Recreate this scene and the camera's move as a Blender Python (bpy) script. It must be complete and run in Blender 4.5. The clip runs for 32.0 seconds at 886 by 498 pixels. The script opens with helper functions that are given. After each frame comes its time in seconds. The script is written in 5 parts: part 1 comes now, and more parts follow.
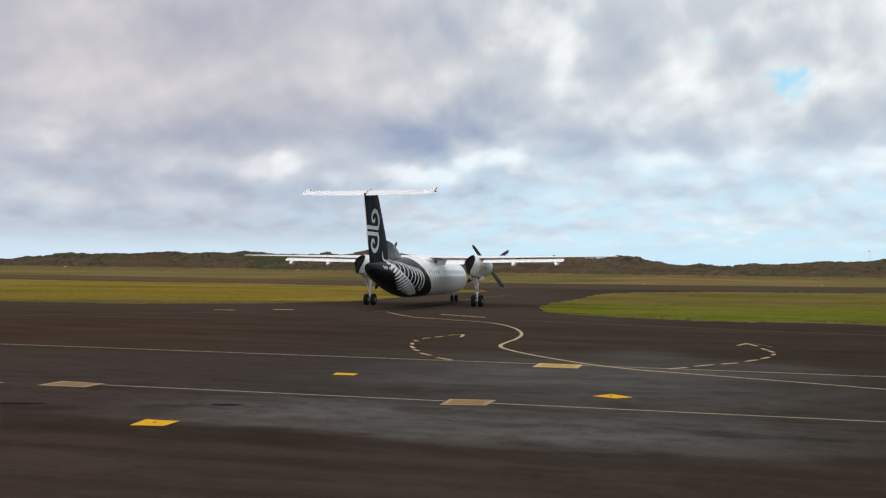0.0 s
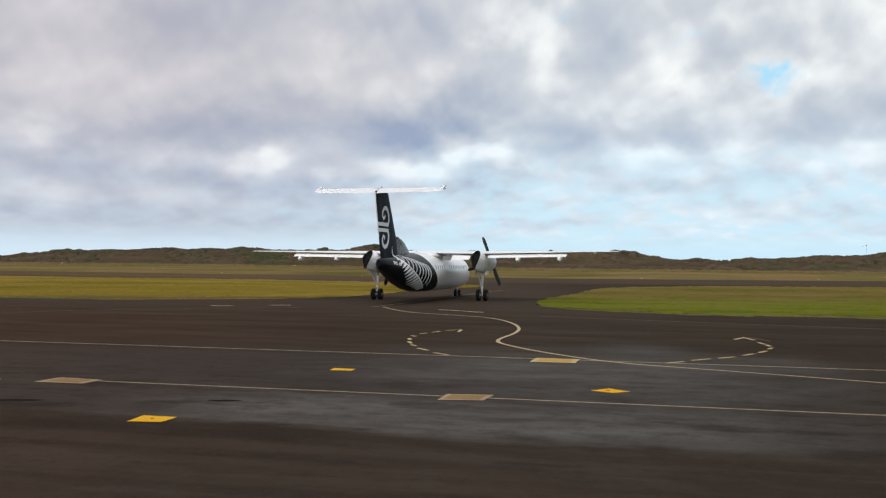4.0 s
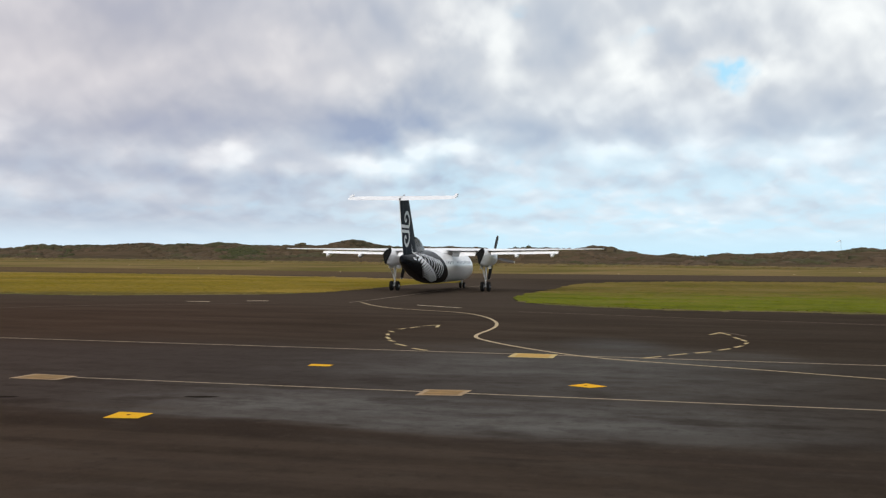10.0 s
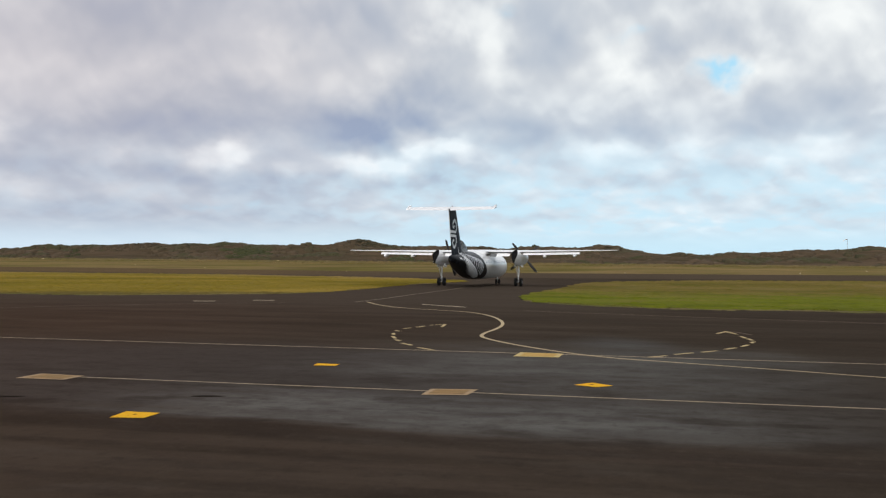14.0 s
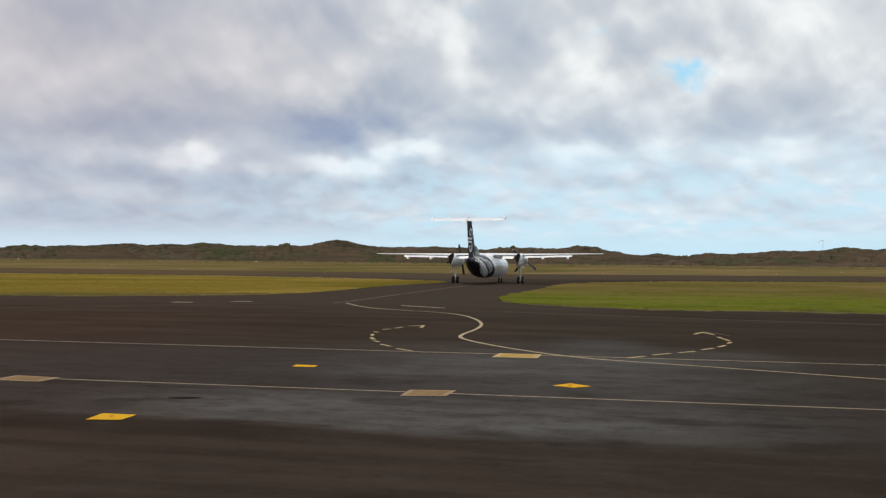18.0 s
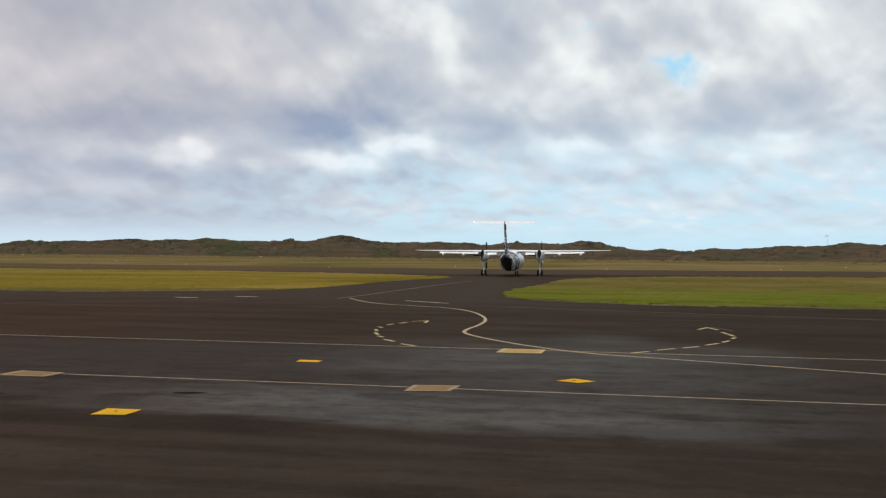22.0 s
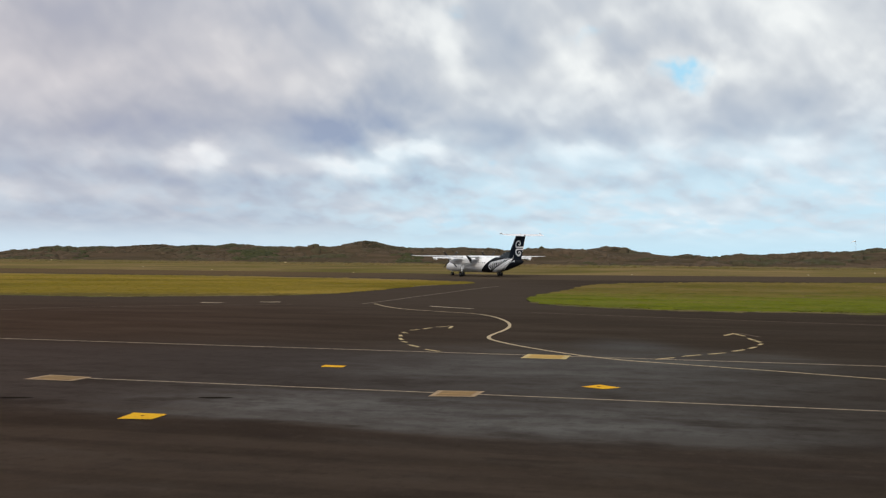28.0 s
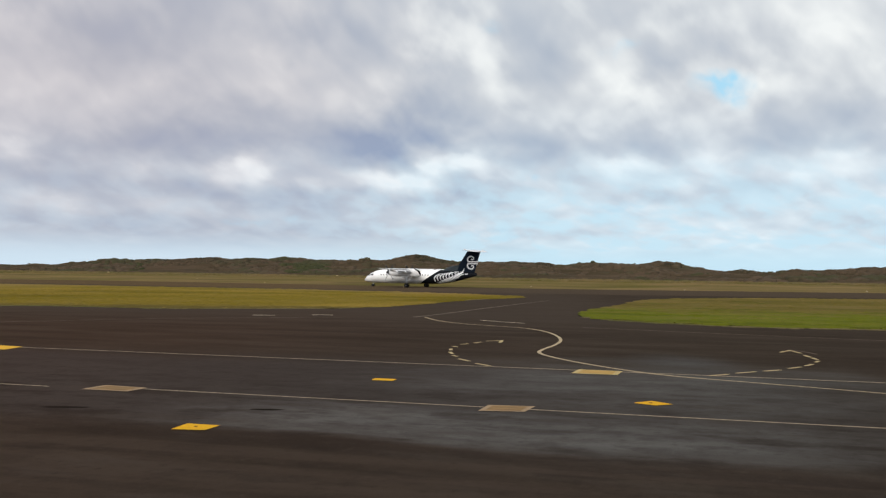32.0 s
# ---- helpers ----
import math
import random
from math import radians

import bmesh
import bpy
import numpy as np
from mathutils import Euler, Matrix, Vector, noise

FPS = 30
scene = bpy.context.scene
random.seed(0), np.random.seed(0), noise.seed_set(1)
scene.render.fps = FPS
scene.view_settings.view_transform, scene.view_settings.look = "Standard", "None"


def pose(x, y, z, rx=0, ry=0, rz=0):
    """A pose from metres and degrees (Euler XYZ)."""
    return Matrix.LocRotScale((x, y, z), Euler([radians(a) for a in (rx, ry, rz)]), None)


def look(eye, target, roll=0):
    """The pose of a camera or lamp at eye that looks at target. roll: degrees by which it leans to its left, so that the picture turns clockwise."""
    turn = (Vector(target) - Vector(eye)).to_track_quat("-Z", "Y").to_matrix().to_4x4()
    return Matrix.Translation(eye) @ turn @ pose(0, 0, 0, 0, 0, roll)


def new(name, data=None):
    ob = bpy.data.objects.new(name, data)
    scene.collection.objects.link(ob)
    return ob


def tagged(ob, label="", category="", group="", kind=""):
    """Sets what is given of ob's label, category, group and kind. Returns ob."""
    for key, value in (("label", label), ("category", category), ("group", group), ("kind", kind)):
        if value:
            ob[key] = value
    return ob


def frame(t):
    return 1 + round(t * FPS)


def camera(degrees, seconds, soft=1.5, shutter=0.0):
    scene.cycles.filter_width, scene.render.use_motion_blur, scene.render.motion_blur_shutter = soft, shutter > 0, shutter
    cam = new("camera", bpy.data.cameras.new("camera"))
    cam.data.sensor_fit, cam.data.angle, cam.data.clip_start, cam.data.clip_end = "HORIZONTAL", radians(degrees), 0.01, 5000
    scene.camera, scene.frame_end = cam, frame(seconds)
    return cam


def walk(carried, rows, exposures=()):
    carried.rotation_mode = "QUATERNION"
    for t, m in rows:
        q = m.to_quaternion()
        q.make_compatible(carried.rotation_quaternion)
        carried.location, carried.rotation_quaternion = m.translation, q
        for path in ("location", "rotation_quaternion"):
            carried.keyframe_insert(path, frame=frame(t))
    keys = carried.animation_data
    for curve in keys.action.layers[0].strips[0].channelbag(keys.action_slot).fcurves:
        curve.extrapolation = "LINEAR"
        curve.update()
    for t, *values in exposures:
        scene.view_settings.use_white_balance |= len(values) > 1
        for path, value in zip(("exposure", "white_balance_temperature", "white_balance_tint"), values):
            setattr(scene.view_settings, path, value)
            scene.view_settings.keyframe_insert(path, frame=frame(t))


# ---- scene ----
# camera: held at one spot, turning with the aircraft
CAM = (0.0, 0.0, 2.587)


def aim(yaw, pitch, roll):
    y, p = radians(yaw), radians(pitch)
    way = Vector((math.sin(y) * math.cos(p), math.cos(y) * math.cos(p), math.sin(p)))
    return look(CAM, Vector(CAM) + way * 100, roll)


cam = camera(48.14, 32.0, soft=1.3)
walk(cam, [
    (0.0, aim(-0.706, 1.199, 0.403)),
    (0.5, aim(-0.710, 1.195, 0.305)),
    (1.0, aim(-0.678, 1.160, 0.269)),
    (1.5, aim(-0.710, 1.173, 0.284)),
    (2.0, aim(-0.689, 1.067, 0.248)),
    (2.5, aim(-0.617, 1.094, 0.234)),
    (3.0, aim(-0.655, 0.990, 0.274)),
    (3.5, aim(-0.621, 0.952, 0.243)),
    (5.5, aim(-0.099, 0.780, 0.233)),
    (6.0, aim(-0.009, 0.753, 0.217)),
    (6.5, aim(-0.053, 0.668, 0.184)),
    (7.0, aim(-0.085, 0.713, 0.158)),
    (7.5, aim(-0.112, 0.610, 0.180)),
    (8.0, aim(-0.126, 0.573, 0.237)),
    (8.5, aim(-0.138, 0.511, 0.184)),
    (9.0, aim(0.000, 0.569, 0.170)),
    (9.5, aim(0.467, 0.516, 0.191)),
    (10.0, aim(0.732, 0.664, 0.221)),
    (10.5, aim(0.734, 0.713, 0.231)),
    (11.0, aim(0.677, 0.566, 0.215)),
    (11.5, aim(0.652, 0.660, 0.199)),
    (12.0, aim(0.698, 0.696, 0.133)),
    (12.5, aim(0.612, 0.682, 0.127)),
    (13.0, aim(0.511, 0.628, 0.124)),
    (13.5, aim(0.491, 0.713, 0.176)),
    (14.0, aim(0.407, 0.625, 0.129)),
    (14.5, aim(0.379, 0.614, 0.169)),
    (16.5, aim(0.800, 0.771, 0.159)),
    (17.0, aim(1.455, 0.685, 0.152)),
    (17.5, aim(1.592, 0.658, 0.166)),
    (18.0, aim(1.630, 0.682, 0.146)),
    (18.5, aim(1.539, 0.600, 0.156)),
    (19.0, aim(1.608, 0.635, 0.164)),
    (19.5, aim(1.473, 0.520, 0.189)),
    (20.0, aim(1.518, 0.435, 0.123)),
    (20.5, aim(1.537, 0.528, 0.103)),
    (21.0, aim(1.597, 0.412, 0.127)),
    (21.5, aim(1.382, 0.431, 0.178)),
    (22.0, aim(1.401, 0.408, 0.140)),
    (22.5, aim(1.407, 0.484, 0.108)),
    (23.0, aim(1.415, 0.490, 0.112)),
    (23.5, aim(1.356, 0.555, 0.127)),
    (24.0, aim(1.092, 0.261, 0.109)),
    (24.5, aim(1.174, 0.363, 0.122)),
    (25.0, aim(1.097, 0.377, 0.127)),
    (25.5, aim(1.121, 0.323, 0.071)),
    (27.5, aim(0.297, 0.428, 0.061)),
    (28.0, aim(-0.004, 0.722, 0.152)),
    (28.5, aim(-0.049, 0.952, 0.237)),
    (29.0, aim(-0.386, 1.001, 0.230)),
    (29.5, aim(-0.847, 0.870, 0.219)),
    (30.0, aim(-0.947, 0.936, 0.212)),
    (30.5, aim(-1.457, 0.939, 0.213)),
    (31.0, aim(-2.104, 0.966, 0.234)),
    (31.5, aim(-2.684, 1.341, 0.319)),
    (32.0, aim(-2.932, 1.512, 0.433)),
], exposures=((0.0, 0.02), (6.0, 0.06), (10.0, 0.08), (12.0, 0.04), (14.0, 0.02), (17.0, -0.03), (32.0, -0.03)))

# ---- sky, sun ----
SUN_AZ, SUN_EL = 188.0, 33.0     # degrees clockwise from +Y: behind the camera, through thin cloud


def node(nt, kind, **props):
    n = nt.nodes.new(kind)
    for k, v in props.items():
        if k == "op":
            n.operation = v
        elif k == "blend":
            n.blend_type = v
        elif k == "data":
            n.data_type = v
        elif k == "interp":
            n.interpolation_type = v
    return n


def put(nt, n, **ins):
    """Sets or links inputs by index: i0=..., i1=..."""
    for k, v in ins.items():
        s = n.inputs[int(k[1:])]
        if isinstance(v, bpy.types.NodeSocket):
            nt.links.new(v, s)
        else:
            s.default_value = v
    return n


def mth(nt, op, a, b=0.0, c=0.0):
    return put(nt, node(nt, "ShaderNodeMath", op=op), i0=a, i1=b, i2=c).outputs[0]


def vmth(nt, op, a, b=(0, 0, 0)):
    return put(nt, node(nt, "ShaderNodeVectorMath", op=op), i0=a, i1=b).outputs[0]


def noise_tex(nt, vec, scale, detail=4.0, rough=0.55, out=0):
    n = node(nt, "ShaderNodeTexNoise")
    nt.links.new(vec, n.inputs["Vector"])
    n.inputs["Scale"].default_value = scale
    n.inputs["Detail"].default_value = detail
    n.inputs["Roughness"].default_value = rough
    return n.outputs[out]


def mix_col(nt, fac, a, b, blend="MIX"):
    n = node(nt, "ShaderNodeMix", data="RGBA", blend=blend)
    for i, v in ((0, fac), (6, a), (7, b)):
        if isinstance(v, bpy.types.NodeSocket):
            nt.links.new(v, n.inputs[i])
        else:
            n.inputs[i].default_value = v if i == 0 else (*v, 1)
    return n.outputs[2]


def step(nt, v, lo, hi, to_lo=0.0, to_hi=1.0):
    n = node(nt, "ShaderNodeMapRange", interp="SMOOTHSTEP")
    nt.links.new(v, n.inputs[0])
    for i, x in enumerate((lo, hi, to_lo, to_hi)):
        n.inputs[i + 1].default_value = x
    return n.outputs[0]


def ramp(nt, v, stops):
    n = node(nt, "ShaderNodeValToRGB")
    nt.links.new(v, n.inputs[0])
    els = n.color_ramp.elements
    while len(els) < len(stops):
        els.new(0.5)
    for e, (p, c) in zip(els, stops):
        e.position, e.color = p, (*c, 1)
    return n.outputs[0]


def make_world():
    w = bpy.data.worlds.new("sky")
    scene.world = w
    w.use_nodes = True
    nt = w.node_tree
    bg = nt.nodes["Background"]
    sky = node(nt, "ShaderNodeTexSky")
    sky.sky_type, sky.sun_disc = "NISHITA", False
    sky.sun_elevation, sky.sun_rotation = radians(SUN_EL), radians(SUN_AZ)
    sky.dust_density = 2.0
    dim = vmth(nt, "MULTIPLY", sky.outputs[0], (0.09, 0.09, 0.09))
    co = node(nt, "ShaderNodeTexCoord")
    f = noise_tex(nt, co.outputs["Generated"], 3.0, 6, 0.6)
    cloud = ramp(nt, f, [(0.3, (0.42, 0.44, 0.50)), (0.7, (0.85, 0.85, 0.87))])
    cover = step(nt, noise_tex(nt, co.outputs["Generated"], 2.0, 3), 0.30, 0.55)
    nt.links.new(mix_col(nt, cover, dim, cloud), bg.inputs[0])
    bg.inputs[1].default_value = 1.55


make_world()

sun = new("sun", bpy.data.lights.new("sun", "SUN"))
sun.data.energy, sun.data.angle, sun.data.color = 2.72, radians(30), (1.0, 0.95, 0.88)
_a, _e = radians(SUN_AZ), radians(SUN_EL)
_s = Vector((math.sin(_a) * math.cos(_e), math.cos(_a) * math.cos(_e), math.sin(_e)))
sun.matrix_world = look(_s * 100, (0, 0, 0))

# ---- materials ----


def material(name, rough=0.8, spec=0.3, metal=0.0):
    m = bpy.data.materials.new(name)
    m.use_nodes = True
    nt = m.node_tree
    b = nt.nodes["Principled BSDF"]
    b.inputs["Roughness"].default_value = rough
    b.inputs["Specular IOR Level"].default_value = spec
    b.inputs["Metallic"].default_value = metal
    return m, nt, b


def bump(nt, b, height, strength, dist):
    n = node(nt, "ShaderNodeBump")
    n.inputs["Strength"].default_value = strength
    n.inputs["Distance"].default_value = dist
    nt.links.new(height, n.inputs["Height"])
    nt.links.new(n.outputs[0], b.inputs["Normal"])


def obj_co(nt):
    return node(nt, "ShaderNodeTexCoord").outputs["Object"]


def scaled(nt, v, sx, sy, sz=1.0):
    return vmth(nt, "MULTIPLY", v, (sx, sy, sz))


def turned(nt, v, deg):
    n = node(nt, "ShaderNodeMapping")
    nt.links.new(v, n.inputs[0])
    n.inputs["Rotation"].default_value = (0, 0, radians(deg))
    return n.outputs[0]


def plain(name, col, rough=0.5, spec=0.4, metal=0.0, var=0.12, scale=3.0):
    m, nt, b = material(name, rough, spec, metal)
    co = obj_co(nt)
    f = step(nt, noise_tex(nt, co, scale, 5, 0.6), 0.35, 0.7)
    g = noise_tex(nt, co, scale * 14, 3)
    d = tuple(c * (1 - var) for c in col)
    c1 = mix_col(nt, f, d, col)
    nt.links.new(mix_col(nt, step(nt, g, 0.3, 0.7, 0.0, 0.35 * var / 0.12), c1, tuple(c * (1 - 1.6 * var) for c in col)), b.inputs[0])
    r = step(nt, f, 0.0, 1.0, rough * 1.1, rough * 0.9)
    nt.links.new(r, b.inputs["Roughness"])
    return m


def node_x(nt):
    n = node(nt, "ShaderNodeSeparateXYZ")
    nt.links.new(obj_co(nt), n.inputs[0])
    return n.outputs[0]


def asphalt_mat():
    m, nt, b = material("asphalt", 1.0, 0.0)
    co = turned(nt, obj_co(nt), 17)
    fine = noise_tex(nt, co, 60.0, 3, 0.7)
    mid = noise_tex(nt, scaled(nt, co, 0.16, 0.35), 1.0, 3, 0.5)
    streak = noise_tex(nt, scaled(nt, co, 0.06, 0.5), 1.0, 2, 0.4)
    base = ramp(nt, mid, [(0.25, (0.037, 0.0265, 0.0185)), (0.5, (0.048, 0.0350, 0.0248)), (0.75, (0.061, 0.0455, 0.0335))])
    c = mix_col(nt, step(nt, streak, 0.48, 0.74, 0.0, 0.35), base, (0.026, 0.0190, 0.015))
    pale = noise_tex(nt, scaled(nt, turned(nt, co, 7), 0.12, 0.55), 1.0, 4, 0.5)
    c = mix_col(nt, step(nt, pale, 0.46, 0.74, 0.0, 0.5), c, (0.066, 0.052, 0.039))
    # bleached, smoother lane along the stands
    xyz = node(nt, "ShaderNodeSeparateXYZ")
    nt.links.new(co, xyz.inputs[0])
    wob = mth(nt, "MULTIPLY_ADD", noise_tex(nt, scaled(nt, co, 0.10, 0.25), 1.0, 5), 5.0, -2.5)
    u = mth(nt, "ADD", xyz.outputs[1], wob)
    xx = mth(nt, "ADD", xyz.outputs[0], mth(nt, "MULTIPLY_ADD", noise_tex(nt, scaled(nt, co, 0.2, 0.2), 1.0, 4), 9.0, -4.5))
    band = mth(nt, "MULTIPLY", step(nt, u, 14.0, 16.0), step(nt, u, 25.0, 29.0, 1.0, 0.0))
    c = mix_col(nt, mth(nt, "MULTIPLY", band, step(nt, xx, -1.0, 4.0, 0.75, 0.25)), c, (0.051, 0.0440, 0.0395))
    edge = mth(nt, "MULTIPLY", step(nt, u, 12.4, 13.3), step(nt, u, 13.5, 14.3, 1.0, 0.0))
    edge = mth(nt, "MULTIPLY", edge, step(nt, xx, -6.0, 0.0, 0.0, 0.45))
    c = mix_col(nt, edge, c, (0.030, 0.0220, 0.0180))
    near = mth(nt, "MULTIPLY", step(nt, u, 13.8, 14.9), step(nt, u, 16.6, 19.0, 1.0, 0.0))
    near = mth(nt, "MULTIPLY", near, mth(nt, "MULTIPLY", step(nt, xx, -14.0, -6.5), step(nt, xx, -2.0, 3.0, 1.0, 0.12)))
    away = mth(nt, "MULTIPLY", step(nt, u, 20.0, 22.5), step(nt, u, 25.0, 33.0, 1.0, 0.0))
    away = mth(nt, "MULTIPLY", away, mth(nt, "MULTIPLY", step(nt, xx, -12.0, -6.0, 0.05, 0.85), step(nt, xx, -1.5, 3.0, 1.0, 0.15)))
    mid_lane = mth(nt, "MULTIPLY", mth(nt, "MULTIPLY", step(nt, u, 15.0, 17.0), step(nt, u, 21.0, 25.0, 0.6, 0.0)), mth(nt, "MULTIPLY", step(nt, xx, -8.0, -3.0, 0.1, 1.0), step(nt, xx, -2.0, 3.0, 1.0, 0.15)))
    lane = mth(nt, "MAXIMUM", mth(nt, "MAXIMUM", near, away), mid_lane)
    smear = step(nt, noise_tex(nt, scaled(nt, co, 0.2, 0.6), 1.0, 4, 0.5), 0.30, 0.66, 0.55, 1.0)
    wisp = step(nt, noise_tex(nt, scaled(nt, turned(nt, co, -12), 0.3, 0.6), 1.0, 4, 0.5), 0.3, 0.62, 0.7, 1.0)
    lane = mth(nt, "MULTIPLY", lane, mth(nt, "MULTIPLY", smear, wisp))
    c = mix_col(nt, lane, c, (0.118, 0.112, 0.101))
    puff = put(nt, node(nt, "ShaderNodeVectorMath", op="LENGTH"), i0=vmth(nt, "MULTIPLY", vmth(nt, "SUBTRACT", obj_co(nt), (5.7, 30.0, 0)), (0.42, 0.2, 0))).outputs[1]
    c = mix_col(nt, mth(nt, "MULTIPLY", step(nt, puff, 0.0, 1.0, 0.6, 0.0), wisp), c, (0.098, 0.096, 0.091))
    # darker towards the right, away from the stands
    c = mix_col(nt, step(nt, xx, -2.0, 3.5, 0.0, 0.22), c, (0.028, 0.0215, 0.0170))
    mott = noise_tex(nt, scaled(nt, co, 1.0, 1.3), 1.0, 6, 0.7)
    c = mix_col(nt, mth(nt, "MULTIPLY", step(nt, mott, 0.42, 0.68, 0.0, 0.45), step(nt, u, 17.0, 32.0, 1.0, 0.3)), c, (0.031, 0.0235, 0.0190))
    smudge = noise_tex(nt, scaled(nt, co, 0.5, 0.95), 1.0, 5, 0.62)
    close = step(nt, u, 16.0, 26.0, 1.0, 0.15)
    c = mix_col(nt, mth(nt, "MULTIPLY", step(nt, smudge, 0.5, 0.66, 0.0, 0.5), close), c, (0.026, 0.0190, 0.0140))
    c = mix_col(nt, mth(nt, "MULTIPLY", step(nt, smudge, 0.30, 0.46, 0.4, 0.0), close), c, (0.066, 0.054, 0.043))
    # reddish tint laid over the left side, slightly less red on the right
    c = mix_col(nt, step(nt, node_x(nt), -16.0, 1.0, 1.0, 0.0), c, (1.15, 1.0, 0.94), "MULTIPLY")
    c = mix_col(nt, step(nt, node_x(nt), -2.0, 8.0), c, (0.97, 1.0, 0.99), "MULTIPLY")
    # roller marks in the foreground
    comb = noise_tex(nt, scaled(nt, turned(nt, co, -3), 0.07, 1.5), 1.0, 3, 0.5)
    fore = step(nt, u, 13.0, 17.0, 1.0, 0.0)
    c = mix_col(nt, mth(nt, "MULTIPLY", fore, step(nt, comb, 0.50, 0.66, 0.0, 0.36)), c, (0.029, 0.0205, 0.0150))
    c = mix_col(nt, mth(nt, "MULTIPLY", fore, step(nt, comb, 0.32, 0.48, 0.32, 0.0)), c, (0.070, 0.051, 0.037))
    # coarse patchy aggregate
    grit = noise_tex(nt, scaled(nt, co, 5.0, 4.0), 1.0, 5, 0.75)
    c = mix_col(nt, step(nt, grit, 0.52, 0.72, 0.0, 0.42), c, (0.024, 0.0170, 0.0120))
    c = mix_col(nt, step(nt, grit, 0.28, 0.46, 0.34, 0.0), c, (0.074, 0.058, 0.044))
    # greyer, weathered taxiway
    c = mix_col(nt, mth(nt, "MULTIPLY", step(nt, u, 36.0, 62.0), step(nt, node_x(nt), 6.0, 16.0, 0.6, 0.15)), c, (0.066, 0.052, 0.040))
    # older, browner runway surface
    far = node(nt, "ShaderNodeSeparateXYZ")
    nt.links.new(turned(nt, obj_co(nt), 20), far.inputs[0])
    v = mth(nt, "ADD", far.outputs[1], mth(nt, "MULTIPLY_ADD", mid, 6.0, -3.0))
    c = mix_col(nt, step(nt, v, 143.0, 152.0, 0.0, 0.8), c, (0.080, 0.060, 0.041))
    silt = mth(nt, "MULTIPLY", step(nt, v, 147.0, 155.0), step(nt, mth(nt, "ADD", far.outputs[0], mth(nt, "MULTIPLY", streak, 30.0)), -95.0, -35.0, 0.9, 0.0))
    c = mix_col(nt, silt, c, (0.112, 0.076, 0.040))
    c = mix_col(nt, step(nt, fine, 0.35, 0.7, 0.0, 0.4), c, (0.024, 0.019, 0.017))
    c = mix_col(nt, step(nt, noise_tex(nt, co, 140.0, 2), 0.62, 0.75, 0.0, 0.5), c, (0.09, 0.077, 0.068))
    c = mix_col(nt, 1.0, c, (0.94, 0.94, 0.94), "MULTIPLY")
    nt.links.new(c, b.inputs[0])
    nt.links.new(step(nt, lane, 0.0, 1.0, 0.95, 0.8), b.inputs["Roughness"])
    bump(nt, b, fine, 0.5, 0.01)
    return m


def paint_mat(name, col, wear=0.5, under=(0.05, 0.042, 0.038)):
    m, nt, b = material(name, 0.9, 0.03)
    co = obj_co(nt)
    f = noise_tex(nt, co, 9.0, 6, 0.7)
    g = noise_tex(nt, co, 55.0, 3, 0.6)
    k = mth(nt, "MULTIPLY_ADD", g, 0.4, mth(nt, "MULTIPLY", f, 0.7))
    mask = step(nt, k, 0.55 - 0.15 + 0.22 * (1 - wear), 0.62 + 0.22 * (1 - wear), 0.0, 0.9)
    c = mix_col(nt, mask, mix_col(nt, step(nt, f, 0.3, 0.7), tuple(0.85 * v for v in col), col), under)
    nt.links.new(c, b.inputs[0])
    bump(nt, b, g, 0.2, 0.004)
    return m


def streaked_paint(name, col, worn):
    """Old paint worn through in long streaks."""
    m, nt, b = material(name, 0.9, 0.03)
    co = turned(nt, obj_co(nt), 17)
    f = noise_tex(nt, scaled(nt, co, 1.2, 9.0), 1.0, 4, 0.6)
    g = noise_tex(nt, co, 40.0, 3, 0.6)
    c = mix_col(nt, step(nt, f, 0.4, 0.62), col, worn)
    nt.links.new(mix_col(nt, step(nt, g, 0.55, 0.7, 0.0, 0.5), c, (0.05, 0.042, 0.038)), b.inputs[0])
    bump(nt, b, g, 0.2, 0.004)
    return m


